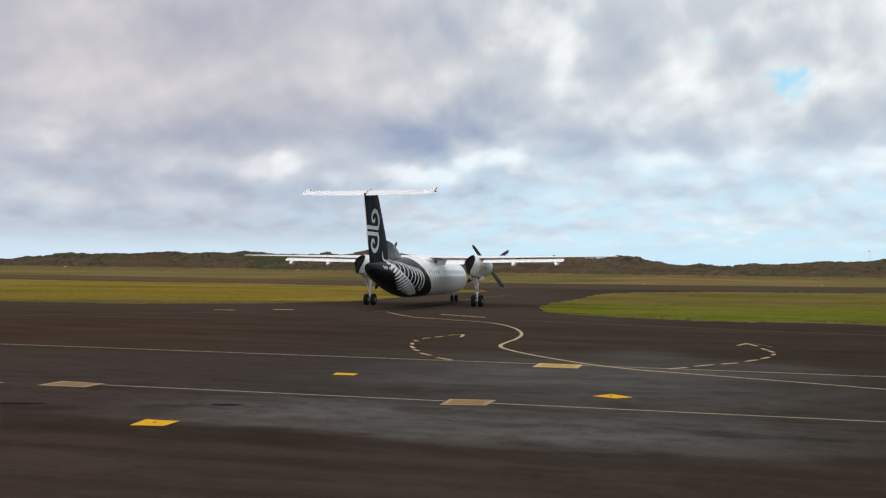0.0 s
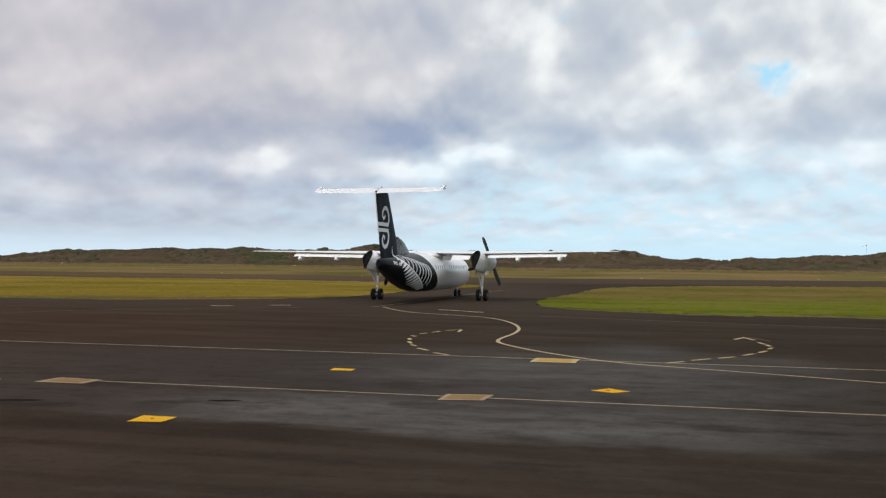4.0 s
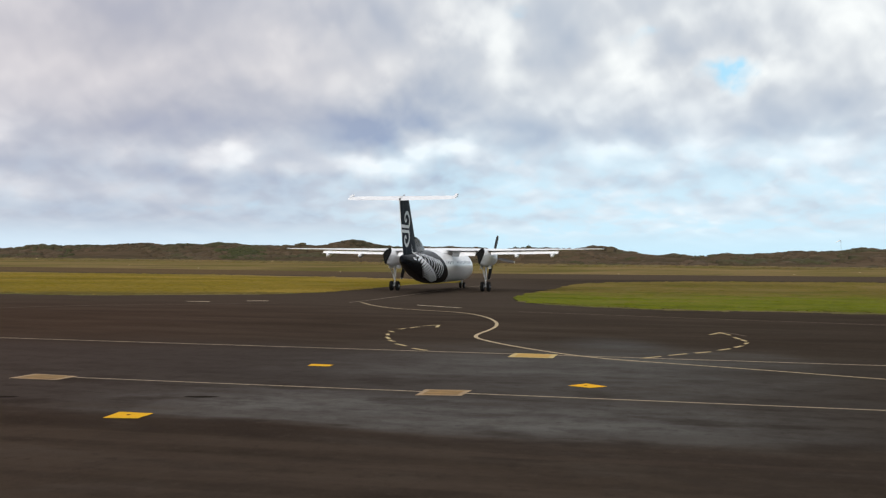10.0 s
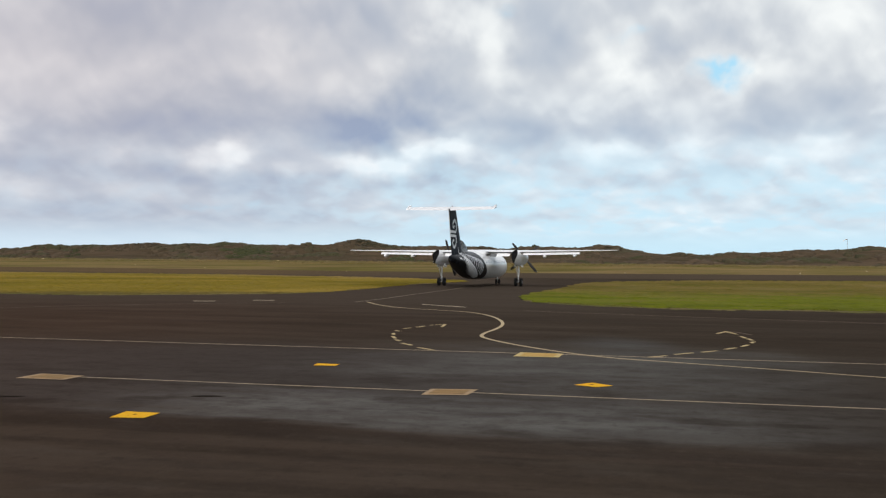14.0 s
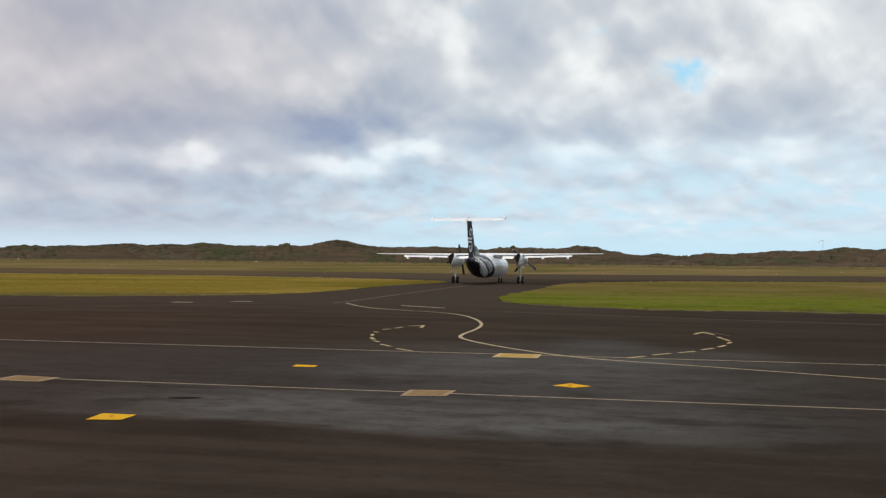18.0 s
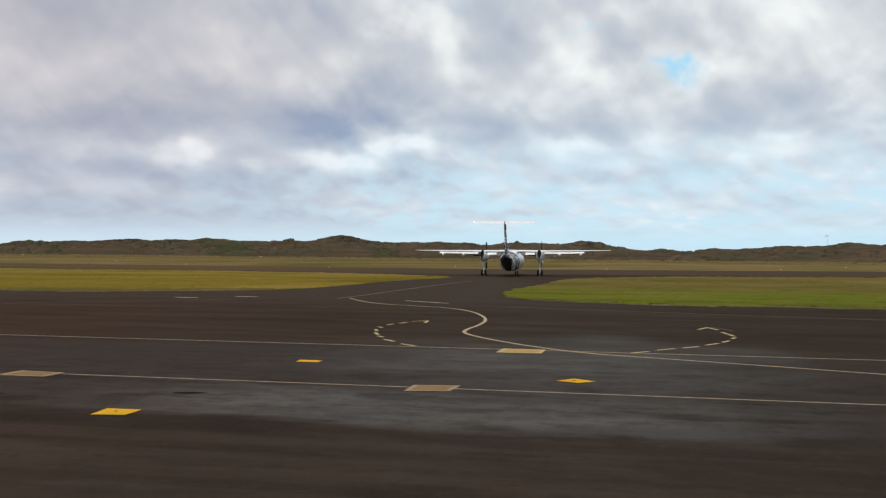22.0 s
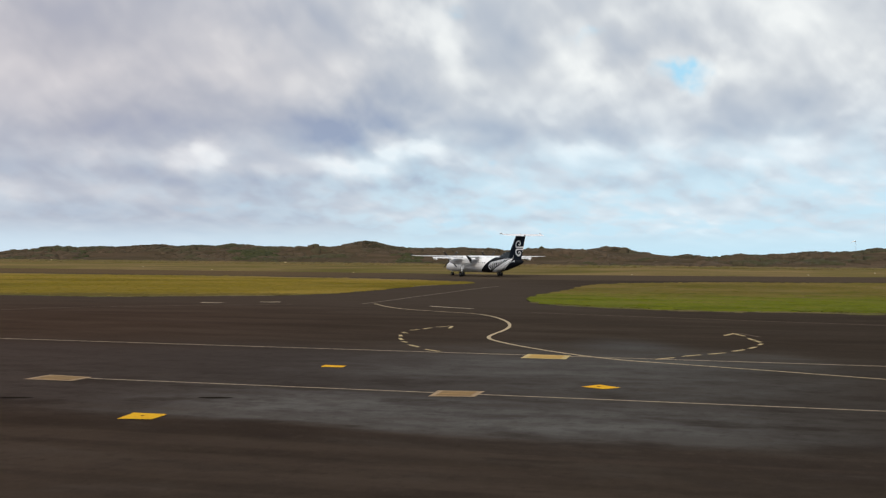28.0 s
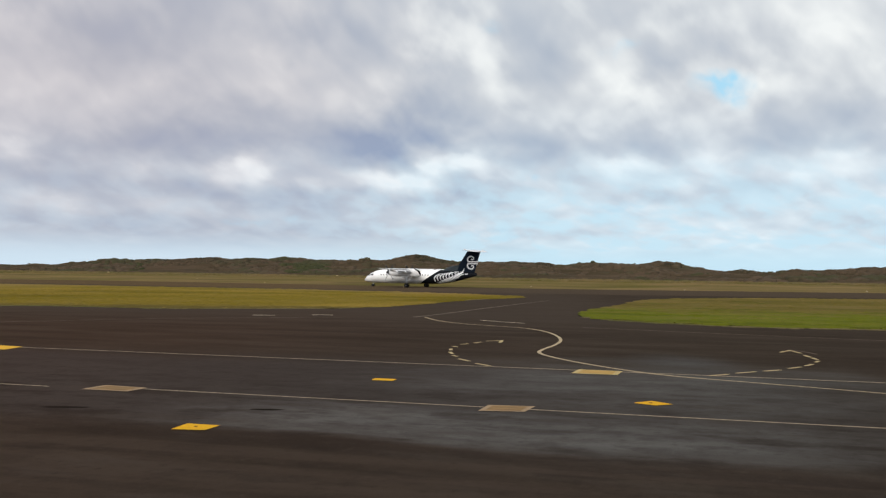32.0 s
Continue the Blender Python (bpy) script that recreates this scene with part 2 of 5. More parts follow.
def grass_mat(name, tones, dry, dry_lo=0.45, dry_hi=0.62, lush=None, fringe=None, back=None):
    """tones: two greens; dry: straw; lush: (colour, y where the fresh strip ends)."""
    m, nt, b = material(name, 1.0, 0.02)
    co = turned(nt, obj_co(nt), 18)
    big = noise_tex(nt, scaled(nt, co, 0.05, 0.05), 1.0, 4, 0.5)
    mid = noise_tex(nt, scaled(nt, co, 0.25, 0.5), 1.0, 4, 0.6)
    fine = noise_tex(nt, scaled(nt, co, 2.6, 5.0), 1.0, 4, 0.7)
    c = mix_col(nt, step(nt, mid, 0.35, 0.65), tones[0], tones[1])
    k = mth(nt, "MULTIPLY_ADD", mid, 0.35, mth(nt, "MULTIPLY", big, 0.65))
    c = mix_col(nt, step(nt, k, dry_lo, dry_hi), c, dry)
    swath = noise_tex(nt, scaled(nt, co, 0.045, 0.05), 1.0, 4, 0.5)
    c = mix_col(nt, step(nt, swath, 0.36, 0.5, 0.5, 0.0), c, tuple(0.62 * v for v in tones[1]))
    c = mix_col(nt, step(nt, swath, 0.55, 0.7, 0.0, 0.6), c, tuple(1.25 * v for v in dry))
    if lush:
        xyz = node(nt, "ShaderNodeSeparateXYZ")
        nt.links.new(co, xyz.inputs[0])
        u = mth(nt, "ADD", xyz.outputs[1], mth(nt, "MULTIPLY_ADD", mid, 34.0, -17.0))
        c = mix_col(nt, step(nt, u, lush[1] - 9, lush[1] + 9, 0.92, 0.0), c, lush[0])
        row = noise_tex(nt, scaled(nt, co, 0.10, 0.28), 1.0, 5, 0.6)
        c = mix_col(nt, step(nt, row, 0.48, 0.66, 0.0, 0.55), c, tuple(0.55 * v for v in lush[0]))
        c = mix_col(nt, step(nt, row, 0.32, 0.46, 0.45, 0.0), c, tuple(1.15 * v for v in dry))
    if fringe:
        low = node(nt, "ShaderNodeSeparateXYZ")
        nt.links.new(obj_co(nt), low.inputs[0])
        u = mth(nt, "ADD", low.outputs[1], mth(nt, "MULTIPLY_ADD", mid, 10.0, -5.0))
        c = mix_col(nt, step(nt, u, fringe[1] - 2.0, fringe[1] + 3.5, 0.85, 0.0), c, fringe[0])
    if back:
        rear = node(nt, "ShaderNodeSeparateXYZ")
        nt.links.new(obj_co(nt), rear.inputs[0])
        u = mth(nt, "ADD", mth(nt, "MULTIPLY_ADD", rear.outputs[0], 0.5, rear.outputs[1]), mth(nt, "MULTIPLY_ADD", swath, 60.0, -30.0))
        c = mix_col(nt, step(nt, u, back[1] - 5.0, back[1] + 7.0, 0.0, 0.6), c, back[0])
    c = mix_col(nt, step(nt, fine, 0.4, 0.75, 0.0, 0.4), c, tuple(0.45 * v for v in tones[0]))
    nt.links.new(c, b.inputs[0])
    bump(nt, b, fine, 0.8, 0.05)
    return m


def leaf_mat(name, a, b_, c_, lo=0.42, hi=0.6):
    m, nt, b = material(name, 0.9, 0.1)
    g = node(nt, "ShaderNodeNewGeometry")
    co = obj_co(nt)
    f = noise_tex(nt, co, 0.05, 4, 0.6)
    c = mix_col(nt, g.outputs["Random Per Island"], a, b_)
    c = mix_col(nt, step(nt, f, lo, hi), c, c_)
    nt.links.new(c, b.inputs[0])
    return m


def livery_mat():
    """White front, black tail, split along a raked line."""
    m, nt, b = material("livery paint", 0.2, 0.14)
    co = obj_co(nt)
    xyz = node(nt, "ShaderNodeSeparateXYZ")
    nt.links.new(co, xyz.inputs[0])
    z = mth(nt, "SUBTRACT", xyz.outputs[2], 0.85)
    curve = mth(nt, "MULTIPLY_ADD", mth(nt, "MULTIPLY", z, z), -0.12, mth(nt, "MULTIPLY", z, 1.95))
    k = mth(nt, "ADD", mth(nt, "ADD", xyz.outputs[0], curve), 1.15)
    tail = step(nt, k, -0.01, 0.01, 1.0, 0.0)
    grime = noise_tex(nt, scaled(nt, co, 0.5, 2.0, 2.0), 1.2, 5, 0.6)
    low = step(nt, xyz.outputs[2], 0.9, 1.9, 0.3, 0.1)
    white = mix_col(nt, mth(nt, "MULTIPLY", step(nt, grime, 0.4, 0.7), low), (0.82, 0.815, 0.80), (0.56, 0.55, 0.52))
    black = mix_col(nt, step(nt, grime, 0.4, 0.7), (0.006, 0.007, 0.009), (0.012, 0.013, 0.016))
    # skin joints
    fx = mth(nt, "FRACT", mth(nt, "MULTIPLY", xyz.outputs[0], 0.62))
    seam = mth(nt, "LESS_THAN", fx, 0.012)
    white = mix_col(nt, mth(nt, "MULTIPLY", seam, 0.5), white, (0.35, 0.35, 0.36))
    nt.links.new(mix_col(nt, tail, white, black), b.inputs[0])
    nt.links.new(step(nt, tail, 0.0, 1.0, 0.38, 0.04), b.inputs["Specular IOR Level"])
    nt.links.new(step(nt, grime, 0.3, 0.7, 0.16, 0.26), b.inputs["Roughness"])
    return m


def sky_mat():
    """Broken cloud over a pale blue sky, by bearing and height (degrees, in the UV map)."""
    m = bpy.data.materials.new("cloudy sky")
    m.use_nodes = True
    nt = m.node_tree
    nt.nodes.clear()
    uv = node(nt, "ShaderNodeUVMap").outputs[0]
    xyz = node(nt, "ShaderNodeSeparateXYZ")
    nt.links.new(uv, xyz.inputs[0])
    az, el = xyz.outputs[0], xyz.outputs[1]
    flat = step(nt, el, 0.0, 9.0, 0.25, 1.0)

    def swirl(vec, scale, detail, ax, ay, rough=0.55):
        """Ragged displacement by coloured noise."""
        n = node(nt, "ShaderNodeTexNoise")
        nt.links.new(vec, n.inputs[0])
        n.inputs["Scale"].default_value, n.inputs["Detail"].default_value, n.inputs["Roughness"].default_value = scale, detail, rough
        return vmth(nt, "MULTIPLY", vmth(nt, "SUBTRACT", n.outputs[1], (0.5, 0.5, 0.5)), (ax, ay, 0))

    st = scaled(nt, uv, 1.0, 1.1)
    bend = vmth(nt, "ADD", swirl(st, 0.26, 2, 2.4, 1.5), swirl(st, 0.6, 2, 1.5, 1.3, 0.5))
    both = node(nt, "ShaderNodeVectorMath", op="SCALE")
    nt.links.new(bend, both.inputs[0])
    nt.links.new(flat, both.inputs[3])
    p = vmth(nt, "ADD", uv, both.outputs[0])

    def blob(a, e, ra, re, amp):
        d = vmth(nt, "MULTIPLY", vmth(nt, "SUBTRACT", p, (a, e, 0)), (1 / ra, 1 / re, 0))
        ln = put(nt, node(nt, "ShaderNodeVectorMath", op="LENGTH"), i0=d).outputs[1]
        return step(nt, ln, 0.0, 1.7, amp * 0.72, 0.0)

    crisp = vmth(nt, "ADD", vmth(nt, "ADD", uv, swirl(st, 0.5, 1, 0.8, 0.5)), swirl(st, 1.7, 2.5, 0.75, 0.6, 0.5))

    def puff(a, e, ra, re, amp):
        """A bright heap with a firm top and a base that fades out."""
        d = vmth(nt, "SUBTRACT", crisp, (a, e, 0))
        dx = node(nt, "ShaderNodeSeparateXYZ")
        nt.links.new(d, dx.inputs[0])
        up = mth(nt, "MAXIMUM", mth(nt, "MULTIPLY", dx.outputs[1], 1.0 / re), mth(nt, "MULTIPLY", dx.outputs[1], -0.55 / re))
        side = mth(nt, "MULTIPLY", dx.outputs[0], 1.0 / ra)
        ln = mth(nt, "SQRT", mth(nt, "ADD", mth(nt, "MULTIPLY", up, up), mth(nt, "MULTIPLY", side, side)))
        return step(nt, ln, 0.25, 1.35, amp, 0.0)

    def total(blobs, start):
        acc = start
        for bb in blobs:
            acc = mth(nt, "ADD", acc, blob(*bb))
        return acc

    # noise space in which masses flatten towards the horizon
    lg = mth(nt, "MULTIPLY", mth(nt, "LOGARITHM", mth(nt, "ADD", el, 3.2), 2.718), 3.5)
    cmb = node(nt, "ShaderNodeCombineXYZ")
    nt.links.new(mth(nt, "MULTIPLY", az, 0.27), cmb.inputs[0])
    nt.links.new(lg, cmb.inputs[1])
    cp = cmb.outputs[0]
    cp = vmth(nt, "ADD", cp, swirl(cp, 0.9, 1, 0.28, 0.28))

    def lit(scale, detail, rough, dx, dy):
        """Lit tops and shaded bases of billows of one size."""
        a = noise_tex(nt, cp, scale, detail, rough)
        b = noise_tex(nt, vmth(nt, "ADD", cp, (dx, dy, 0)), scale, detail, rough)
        return mth(nt, "SUBTRACT", a, b), a

    big, n1 = lit(0.8, 2.2, 0.45, 0.05, 0.34)
    small, n2 = lit(2.0, 1.6, 0.45, 0.03, 0.18)
    tiny, n3 = lit(4.2, 2, 0.5, 0.01, 0.09)
    s = mth(nt, "MULTIPLY_ADD", n1, 0.5, mth(nt, "MULTIPLY_ADD", n2, 0.16, 0.14))
    s = mth(nt, "ADD", s, mth(nt, "MULTIPLY", big, 0.62))
    s = mth(nt, "ADD", s, mth(nt, "MULTIPLY", small, 0.36))
    s = mth(nt, "ADD", s, mth(nt, "MULTIPLY", mth(nt, "MULTIPLY", tiny, 0.2), step(nt, n1, 0.4, 0.6, 0.25, 1.0)))
    # the western deck is smoother
    s = mth(nt, "MULTIPLY_ADD", mth(nt, "SUBTRACT", s, 0.47), step(nt, az, -9.0, 3.0, 0.62, 1.0), 0.47)
    s = mth(nt, "ADD", s, step(nt, az, -20.0, 14.0, -0.06, 0.13))
    s = mth(nt, "ADD", s, mth(nt, "MULTIPLY", step(nt, el, 2.0, 7.5, 0.14, 0.0), step(nt, az, -12.0, 2.0, 0.0, 1.0)))
    s = total(BRIGHT + BRIGHT_EAST + DARK + DARK_EAST, s)
    for heap in PUFFS:
        s = mth(nt, "ADD", s, puff(*heap))
    s = mth(nt, "MULTIPLY_ADD", mth(nt, "SUBTRACT", s, 0.70), step(nt, az, -3.0, 9.0, 1.0, 0.8), step(nt, az, -3.0, 9.0, 0.70, 0.75))
    c = ramp(nt, s, [(0.0, (0.30, 0.37, 0.52)), (0.33, (0.455, 0.505, 0.60)), (0.62, (0.60, 0.63, 0.69)), (1.0, (0.90, 0.915, 0.93))])
    c = mix_col(nt, step(nt, el, 5.0, 11.0), mix_col(nt, 1.0, c, (0.975, 1.0, 1.015), "MULTIPLY"), mix_col(nt, 1.0, c, (1.03, 1.0, 0.965), "MULTIPLY"))
    # warm lavender veil low in the west, seen against the light
    c = mix_col(nt, blob(-23, 11, 17, 9, 0.75), c, mix_col(nt, step(nt, s, 0.2, 1.0), (0.46, 0.425, 0.47), (0.76, 0.70, 0.72)))
    # thinning deck: pale sky between the farthest clouds
    gap = mth(nt, "MULTIPLY", step(nt, noise_tex(nt, cp, 1.5, 3, 0.5), 0.36, 0.62, 1.0, 0.2), step(nt, az, -14.0, 4.0, 0.3, 1.0))
    hz = mth(nt, "MAXIMUM", step(nt, el, 0.6, 2.9, 0.92, 0.0), mth(nt, "MULTIPLY", gap, step(nt, el, 2.5, 8.5, 0.9, 0.0)))
    c = mix_col(nt, hz, c, mix_col(nt, step(nt, az, -18.0, 4.0), (0.64, 0.785, 0.90), (0.60, 0.80, 0.91)))
    b = total(BLUE, 0.0)
    b = mth(nt, "MULTIPLY", b, step(nt, n3, 0.32, 0.64, 1.2, 0.65))
    c = mix_col(nt, step(nt, b, 0.02, 1.15, 0.0, 0.95), c, (0.42, 0.72, 0.91))
    c = mix_col(nt, step(nt, az, -8.0, 6.0), c, (0.955, 1.0, 1.02), "MULTIPLY")
    em = node(nt, "ShaderNodeEmission")
    nt.links.new(c, em.inputs[0])
    em.inputs[1].default_value = 1.03
    out = node(nt, "ShaderNodeOutputMaterial")
    nt.links.new(em.outputs[0], out.inputs[0])
    return m


# cloud masses: bearing, height, half width, half height (degrees), weight
BRIGHT = ((-11.0, 6.1, 1.5, 1.1, 0.5), (-13.2, 5.9, 1.6, 0.8, 0.3), (-3.8, 5.45, 1.9, 0.75, 0.5), (-1.5, 5.3, 1.8, 0.7, 0.42), (-0.9, 6.4, 1.5, 0.8, 0.3), (-6.3, 10.7, 3.2, 1.9, 0.32), (-9.4, 11.4, 2.4, 1.5, 0.2), (-22.3, 12.2, 3.2, 2.0, 0.22), (-22.0, 9.6, 3.4, 2.0, 0.3), (-17.4, 10.9, 2.6, 1.6, 0.16), (-17.5, 5.6, 1.6, 0.7, 0.22), (-23.6, 6.8, 1.5, 1.0, 0.25), (-8.1, 5.4, 1.2, 0.6, 0.2), (-22.7, 3.8, 2.6, 0.8, 0.28), (-17.1, 4.0, 2.2, 0.6, 0.24))
BRIGHT_EAST = ((4.3, 12.6, 1.5, 2.1, 0.52), (1.8, 6.7, 2.1, 0.8, 0.37), (11.2, 11.5, 1.8, 1.6, 0.35), (14.8, 13.3, 1.8, 1.1, 0.13), (20.0, 10.4, 2.0, 0.9, 0.35), (18.0, 9.5, 1.4, 1.1, 0.30), (15.3, 7.6, 1.1, 2.0, 0.35), (23.1, 13.8, 2.9, 2.4, 0.39), (23.6, 11.2, 2.4, 1.5, 0.22), (21.6, 6.3, 2.4, 0.8, 0.37), (19.6, 5.4, 1.6, 0.6, 0.22), (9.8, 6.1, 2.0, 0.8, 0.33), (9.6, 9.4, 2.4, 1.3, 0.22), (13.2, 9.6, 2.0, 1.0, 0.17), (13.0, 5.0, 1.5, 0.5, 0.22), (1.0, 14.4, 2.5, 1.4, 0.13))
DARK = ((-3.4, 7.6, 3.4, 1.2, -0.75), (-14.4, 7.4, 3.6, 1.1, -0.4), (-20.2, 7.4, 3.4, 0.9, -0.22), (-9.6, 8.6, 3.0, 1.3, -0.32), (-15.0, 13.7, 4.0, 1.5, -0.2), (-4.0, 13.9, 3.4, 1.3, -0.16), (-19.6, 2.9, 3.6, 0.7, -0.25), (-8.6, 4.3, 3.4, 0.7, -0.3), (-22.0, 5.2, 3.0, 0.6, -0.25), (-14.5, 4.8, 3.0, 0.6, -0.22), (-8.6, 2.7, 2.6, 0.5, -0.25), (0.2, 9.0, 2.6, 1.7, -0.35), (-3.0, 4.3, 2.6, 0.6, -0.25))
DARK_EAST = ((7.4, 12.6, 1.8, 2.2, -0.25), (14.0, 11.9, 1.7, 1.4, -0.32), (18.0, 12.6, 3.0, 1.0, -0.3), (19.2, 7.9, 1.8, 1.3, -0.36), (23.1, 8.4, 1.8, 1.2, -0.38), (5.2, 7.6, 2.2, 1.2, -0.30), (8.4, 7.6, 2.0, 0.8, -0.2), (12.4, 7.1, 2.2, 0.8, -0.4), (2.0, 4.8, 2.2, 0.8, -0.42), (11.0, 4.5, 2.4, 0.5, -0.25), (18.8, 4.7, 2.6, 0.6, -0.28), (12.9, 14.6, 3.6, 0.7, -0.15))
PUFFS = ((-11.0, 6.1, 1.0, 0.75, 0.17), (-12.7, 5.9, 0.9, 0.5, 0.12), (-3.9, 5.45, 1.2, 0.5, 0.18), (-1.7, 5.35, 1.0, 0.5, 0.17), (-0.8, 6.3, 0.9, 0.4, 0.13), (-8.0, 5.4, 0.7, 0.4, 0.12), (-17.4, 5.7, 0.9, 0.45, 0.10), (-23.5, 6.8, 0.8, 0.6, 0.12), (1.8, 6.6, 1.2, 0.4, 0.13),
         (4.3, 12.5, 0.9, 1.5, 0.10), (9.8, 6.1, 1.2, 0.45, 0.13), (13.1, 5.0, 0.9, 0.35, 0.12), (20.0, 10.4, 1.3, 0.5, 0.12), (21.7, 6.3, 1.4, 0.5, 0.14), (19.4, 5.4, 1.0, 0.4, 0.12), (-22.5, 3.9, 1.5, 0.45, 0.10), (-17.2, 4.0, 1.3, 0.4, 0.10), (6.6, 5.2, 1.0, 0.35, 0.10))
BLUE = ((16.9, 10.55, 1.5, 0.55, 0.95), (17.5, 9.9, 1.1, 0.85, 1.0), (12.2, 12.7, 1.3, 0.4, 0.6), (5.0, 5.6, 0.6, 0.3, 0.6), (9.0, 3.9, 2.3, 0.5, 0.5), (5.4, 14.3, 0.8, 0.5, 0.45), (1.4, 2.4, 2.5, 0.6, 0.45), (-12.7, 3.0, 1.4, 0.3, 0.5), (-9.9, 3.1, 0.8, 0.25, 0.5), (16.1, 5.3, 2.2, 1.4, 0.2), (23.9, 4.3, 2.5, 1.0, 0.25))

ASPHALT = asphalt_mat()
LINE = paint_mat("worn cream line paint", (0.35, 0.275, 0.185), 0.5)
FAINT = paint_mat("faded line paint", (0.14, 0.10, 0.07), 0.6)
DASH = paint_mat("pale yellow line paint", (0.48, 0.37, 0.19), 0.3)
BAR = paint_mat("cream bar paint", (0.62, 0.52, 0.36), 0.2)
YELLOW = paint_mat("bright yellow marking paint", (0.68, 0.37, 0.018), 0.25)
OCHRE = streaked_paint("worn ochre marking paint", (0.27, 0.165, 0.068), (0.16, 0.105, 0.055))
OLD_BORDER = paint_mat("faded tan border paint", (0.36, 0.255, 0.15), 0.4)
BORDER = paint_mat("pale yellow border paint", (0.50, 0.38, 0.17), 0.3)
GROUND = grass_mat("rough far grass", ((0.120, 0.094, 0.024), (0.094, 0.082, 0.020)), (0.152, 0.106, 0.044), 0.42, 0.58)
GRASS_L = grass_mat("olive mown grass", ((0.150, 0.108, 0.012), (0.118, 0.094, 0.011)), (0.182, 0.127, 0.024), 0.44, 0.60, fringe=((0.085, 0.066, 0.022), 75.5), back=((0.185, 0.128, 0.052), 141.0))
GRASS_R = grass_mat("mown grass, fresh along the edge", ((0.108, 0.088, 0.017), (0.116, 0.088, 0.021)), (0.136, 0.098, 0.030), 0.42, 0.6, ((0.099, 0.114, 0.009), 75.0))
TUFT_L = leaf_mat("olive grass blades", (0.19, 0.145, 0.018), (0.22, 0.16, 0.03), (0.20, 0.15, 0.03))
TUFT_R = leaf_mat("green grass blades", (0.100, 0.12, 0.010), (0.125, 0.125, 0.016), (0.13, 0.12, 0.020))
FRINGE = leaf_mat("dry fringe grass", (0.085, 0.066, 0.026), (0.125, 0.095, 0.040), (0.075, 0.070, 0.016))
DUNE = grass_mat("scrubby dune", ((0.058, 0.042, 0.025), (0.050, 0.040, 0.022)), (0.073, 0.051, 0.032), 0.42, 0.60)
SCRUB = leaf_mat("dune scrub", (0.047, 0.035, 0.021), (0.070, 0.049, 0.031), (0.042, 0.040, 0.020), 0.48, 0.64)
THICKET = leaf_mat("dark green thicket leaves", (0.026, 0.030, 0.012), (0.044, 0.044, 0.019), (0.034, 0.038, 0.015))
CREST_SCRUB = leaf_mat("dark crest scrub", (0.024, 0.020, 0.012), (0.042, 0.033, 0.019), (0.034, 0.030, 0.016))
LIVERY = livery_mat()
WHITE = plain("white aircraft paint", (0.78, 0.78, 0.78), 0.35, 0.5)
TAIL_WHITE = plain("dull white tail paint", (0.66, 0.665, 0.67), 0.45, 0.4)
BLACK = plain("gloss black paint", (0.007, 0.011, 0.018), 0.45, 0.02)
# black paint lifted to grey: the sky's reflection is put into the colour
DORSAL = plain("black gloss paint, sky reflection greyed in", (0.034, 0.042, 0.048), 0.25, 0.4)
LEAD = paint_mat("cream lead-in line paint", (0.43, 0.335, 0.205), 0.35)
TRACE = paint_mat("dull worn line paint", (0.20, 0.155, 0.105), 0.5)
GREY = plain("grey metal", (0.32, 0.33, 0.35), 0.45, 0.5, 0.3)
SHADE_GREY = plain("mid grey for wing-root gap shade", (0.13, 0.135, 0.135), 0.6, 0.2)
STEEL = plain("bright metal", (0.55, 0.56, 0.58), 0.35, 0.5, 0.8)
RUBBER = plain("tyre rubber", (0.011, 0.011, 0.011), 0.95, 0.05)
SOOT = plain("sooty exhaust", (0.008, 0.008, 0.008), 0.9, 0.1)
BLADE = plain("propeller black", (0.012, 0.012, 0.013), 0.5, 0.4)
GLASS = plain("dark window glass", (0.03, 0.034, 0.038), 0.08, 0.9)
SILVER = plain("white marking film", (0.74, 0.75, 0.76), 0.4, 0.4)
# lighter than GLASS: sky reflected at a grazing angle is put into the colour
CABIN = plain("cabin window glass, sky reflection greyed in", (0.13, 0.14, 0.145), 0.1, 0.8)
LEAF = leaf_mat("dark tree leaves", (0.030, 0.030, 0.014), (0.050, 0.045, 0.022), (0.040, 0.038, 0.018))
SOCK = plain("windsock cloth", (0.55, 0.50, 0.46), 0.8, 0.2)
RIM = plain("dark wheel rim", (0.035, 0.035, 0.038), 0.5, 0.4, 0.3)
BARK = plain("bark", (0.10, 0.075, 0.05), 0.9, 0.1)

# ---- building helpers ----


def mesh_of(name, verts, faces, smooth=False, mat=None):
    me = bpy.data.meshes.new(name)
    me.from_pydata([tuple(v) for v in verts], [], faces)
    if smooth:
        me.polygons.foreach_set("use_smooth", [True] * len(me.polygons))
    if mat:
        me.materials.append(mat)
    me.update()
    return me


def part(name, data, mat=None, parent=None, label="", smooth=False):
    """Links (verts, faces) as ONE mesh object under a thing or a part."""
    me = mesh_of(name, data[0], data[1], smooth, mat)
    bm = bmesh.new()
    bm.from_mesh(me)
    bmesh.ops.recalc_face_normals(bm, faces=bm.faces)
    if smooth:
        for e in bm.edges:
            if len(e.link_faces) == 2 and e.calc_face_angle(0) > 0.7:
                e.smooth = False
    bm.to_mesh(me)
    bm.free()
    ob = new(name, me)
    ob.parent = parent
    if label:
        ob["label"] = label
    return ob


def join(*datas):
    vs, fs = [], []
    for v, f in datas:
        o = len(vs)
        vs += list(v)
        fs += [tuple(i + o for i in q) for q in f]
    return vs, fs


def moved(data, m):
    return [tuple(m @ Vector(v)) for v in data[0]], data[1]


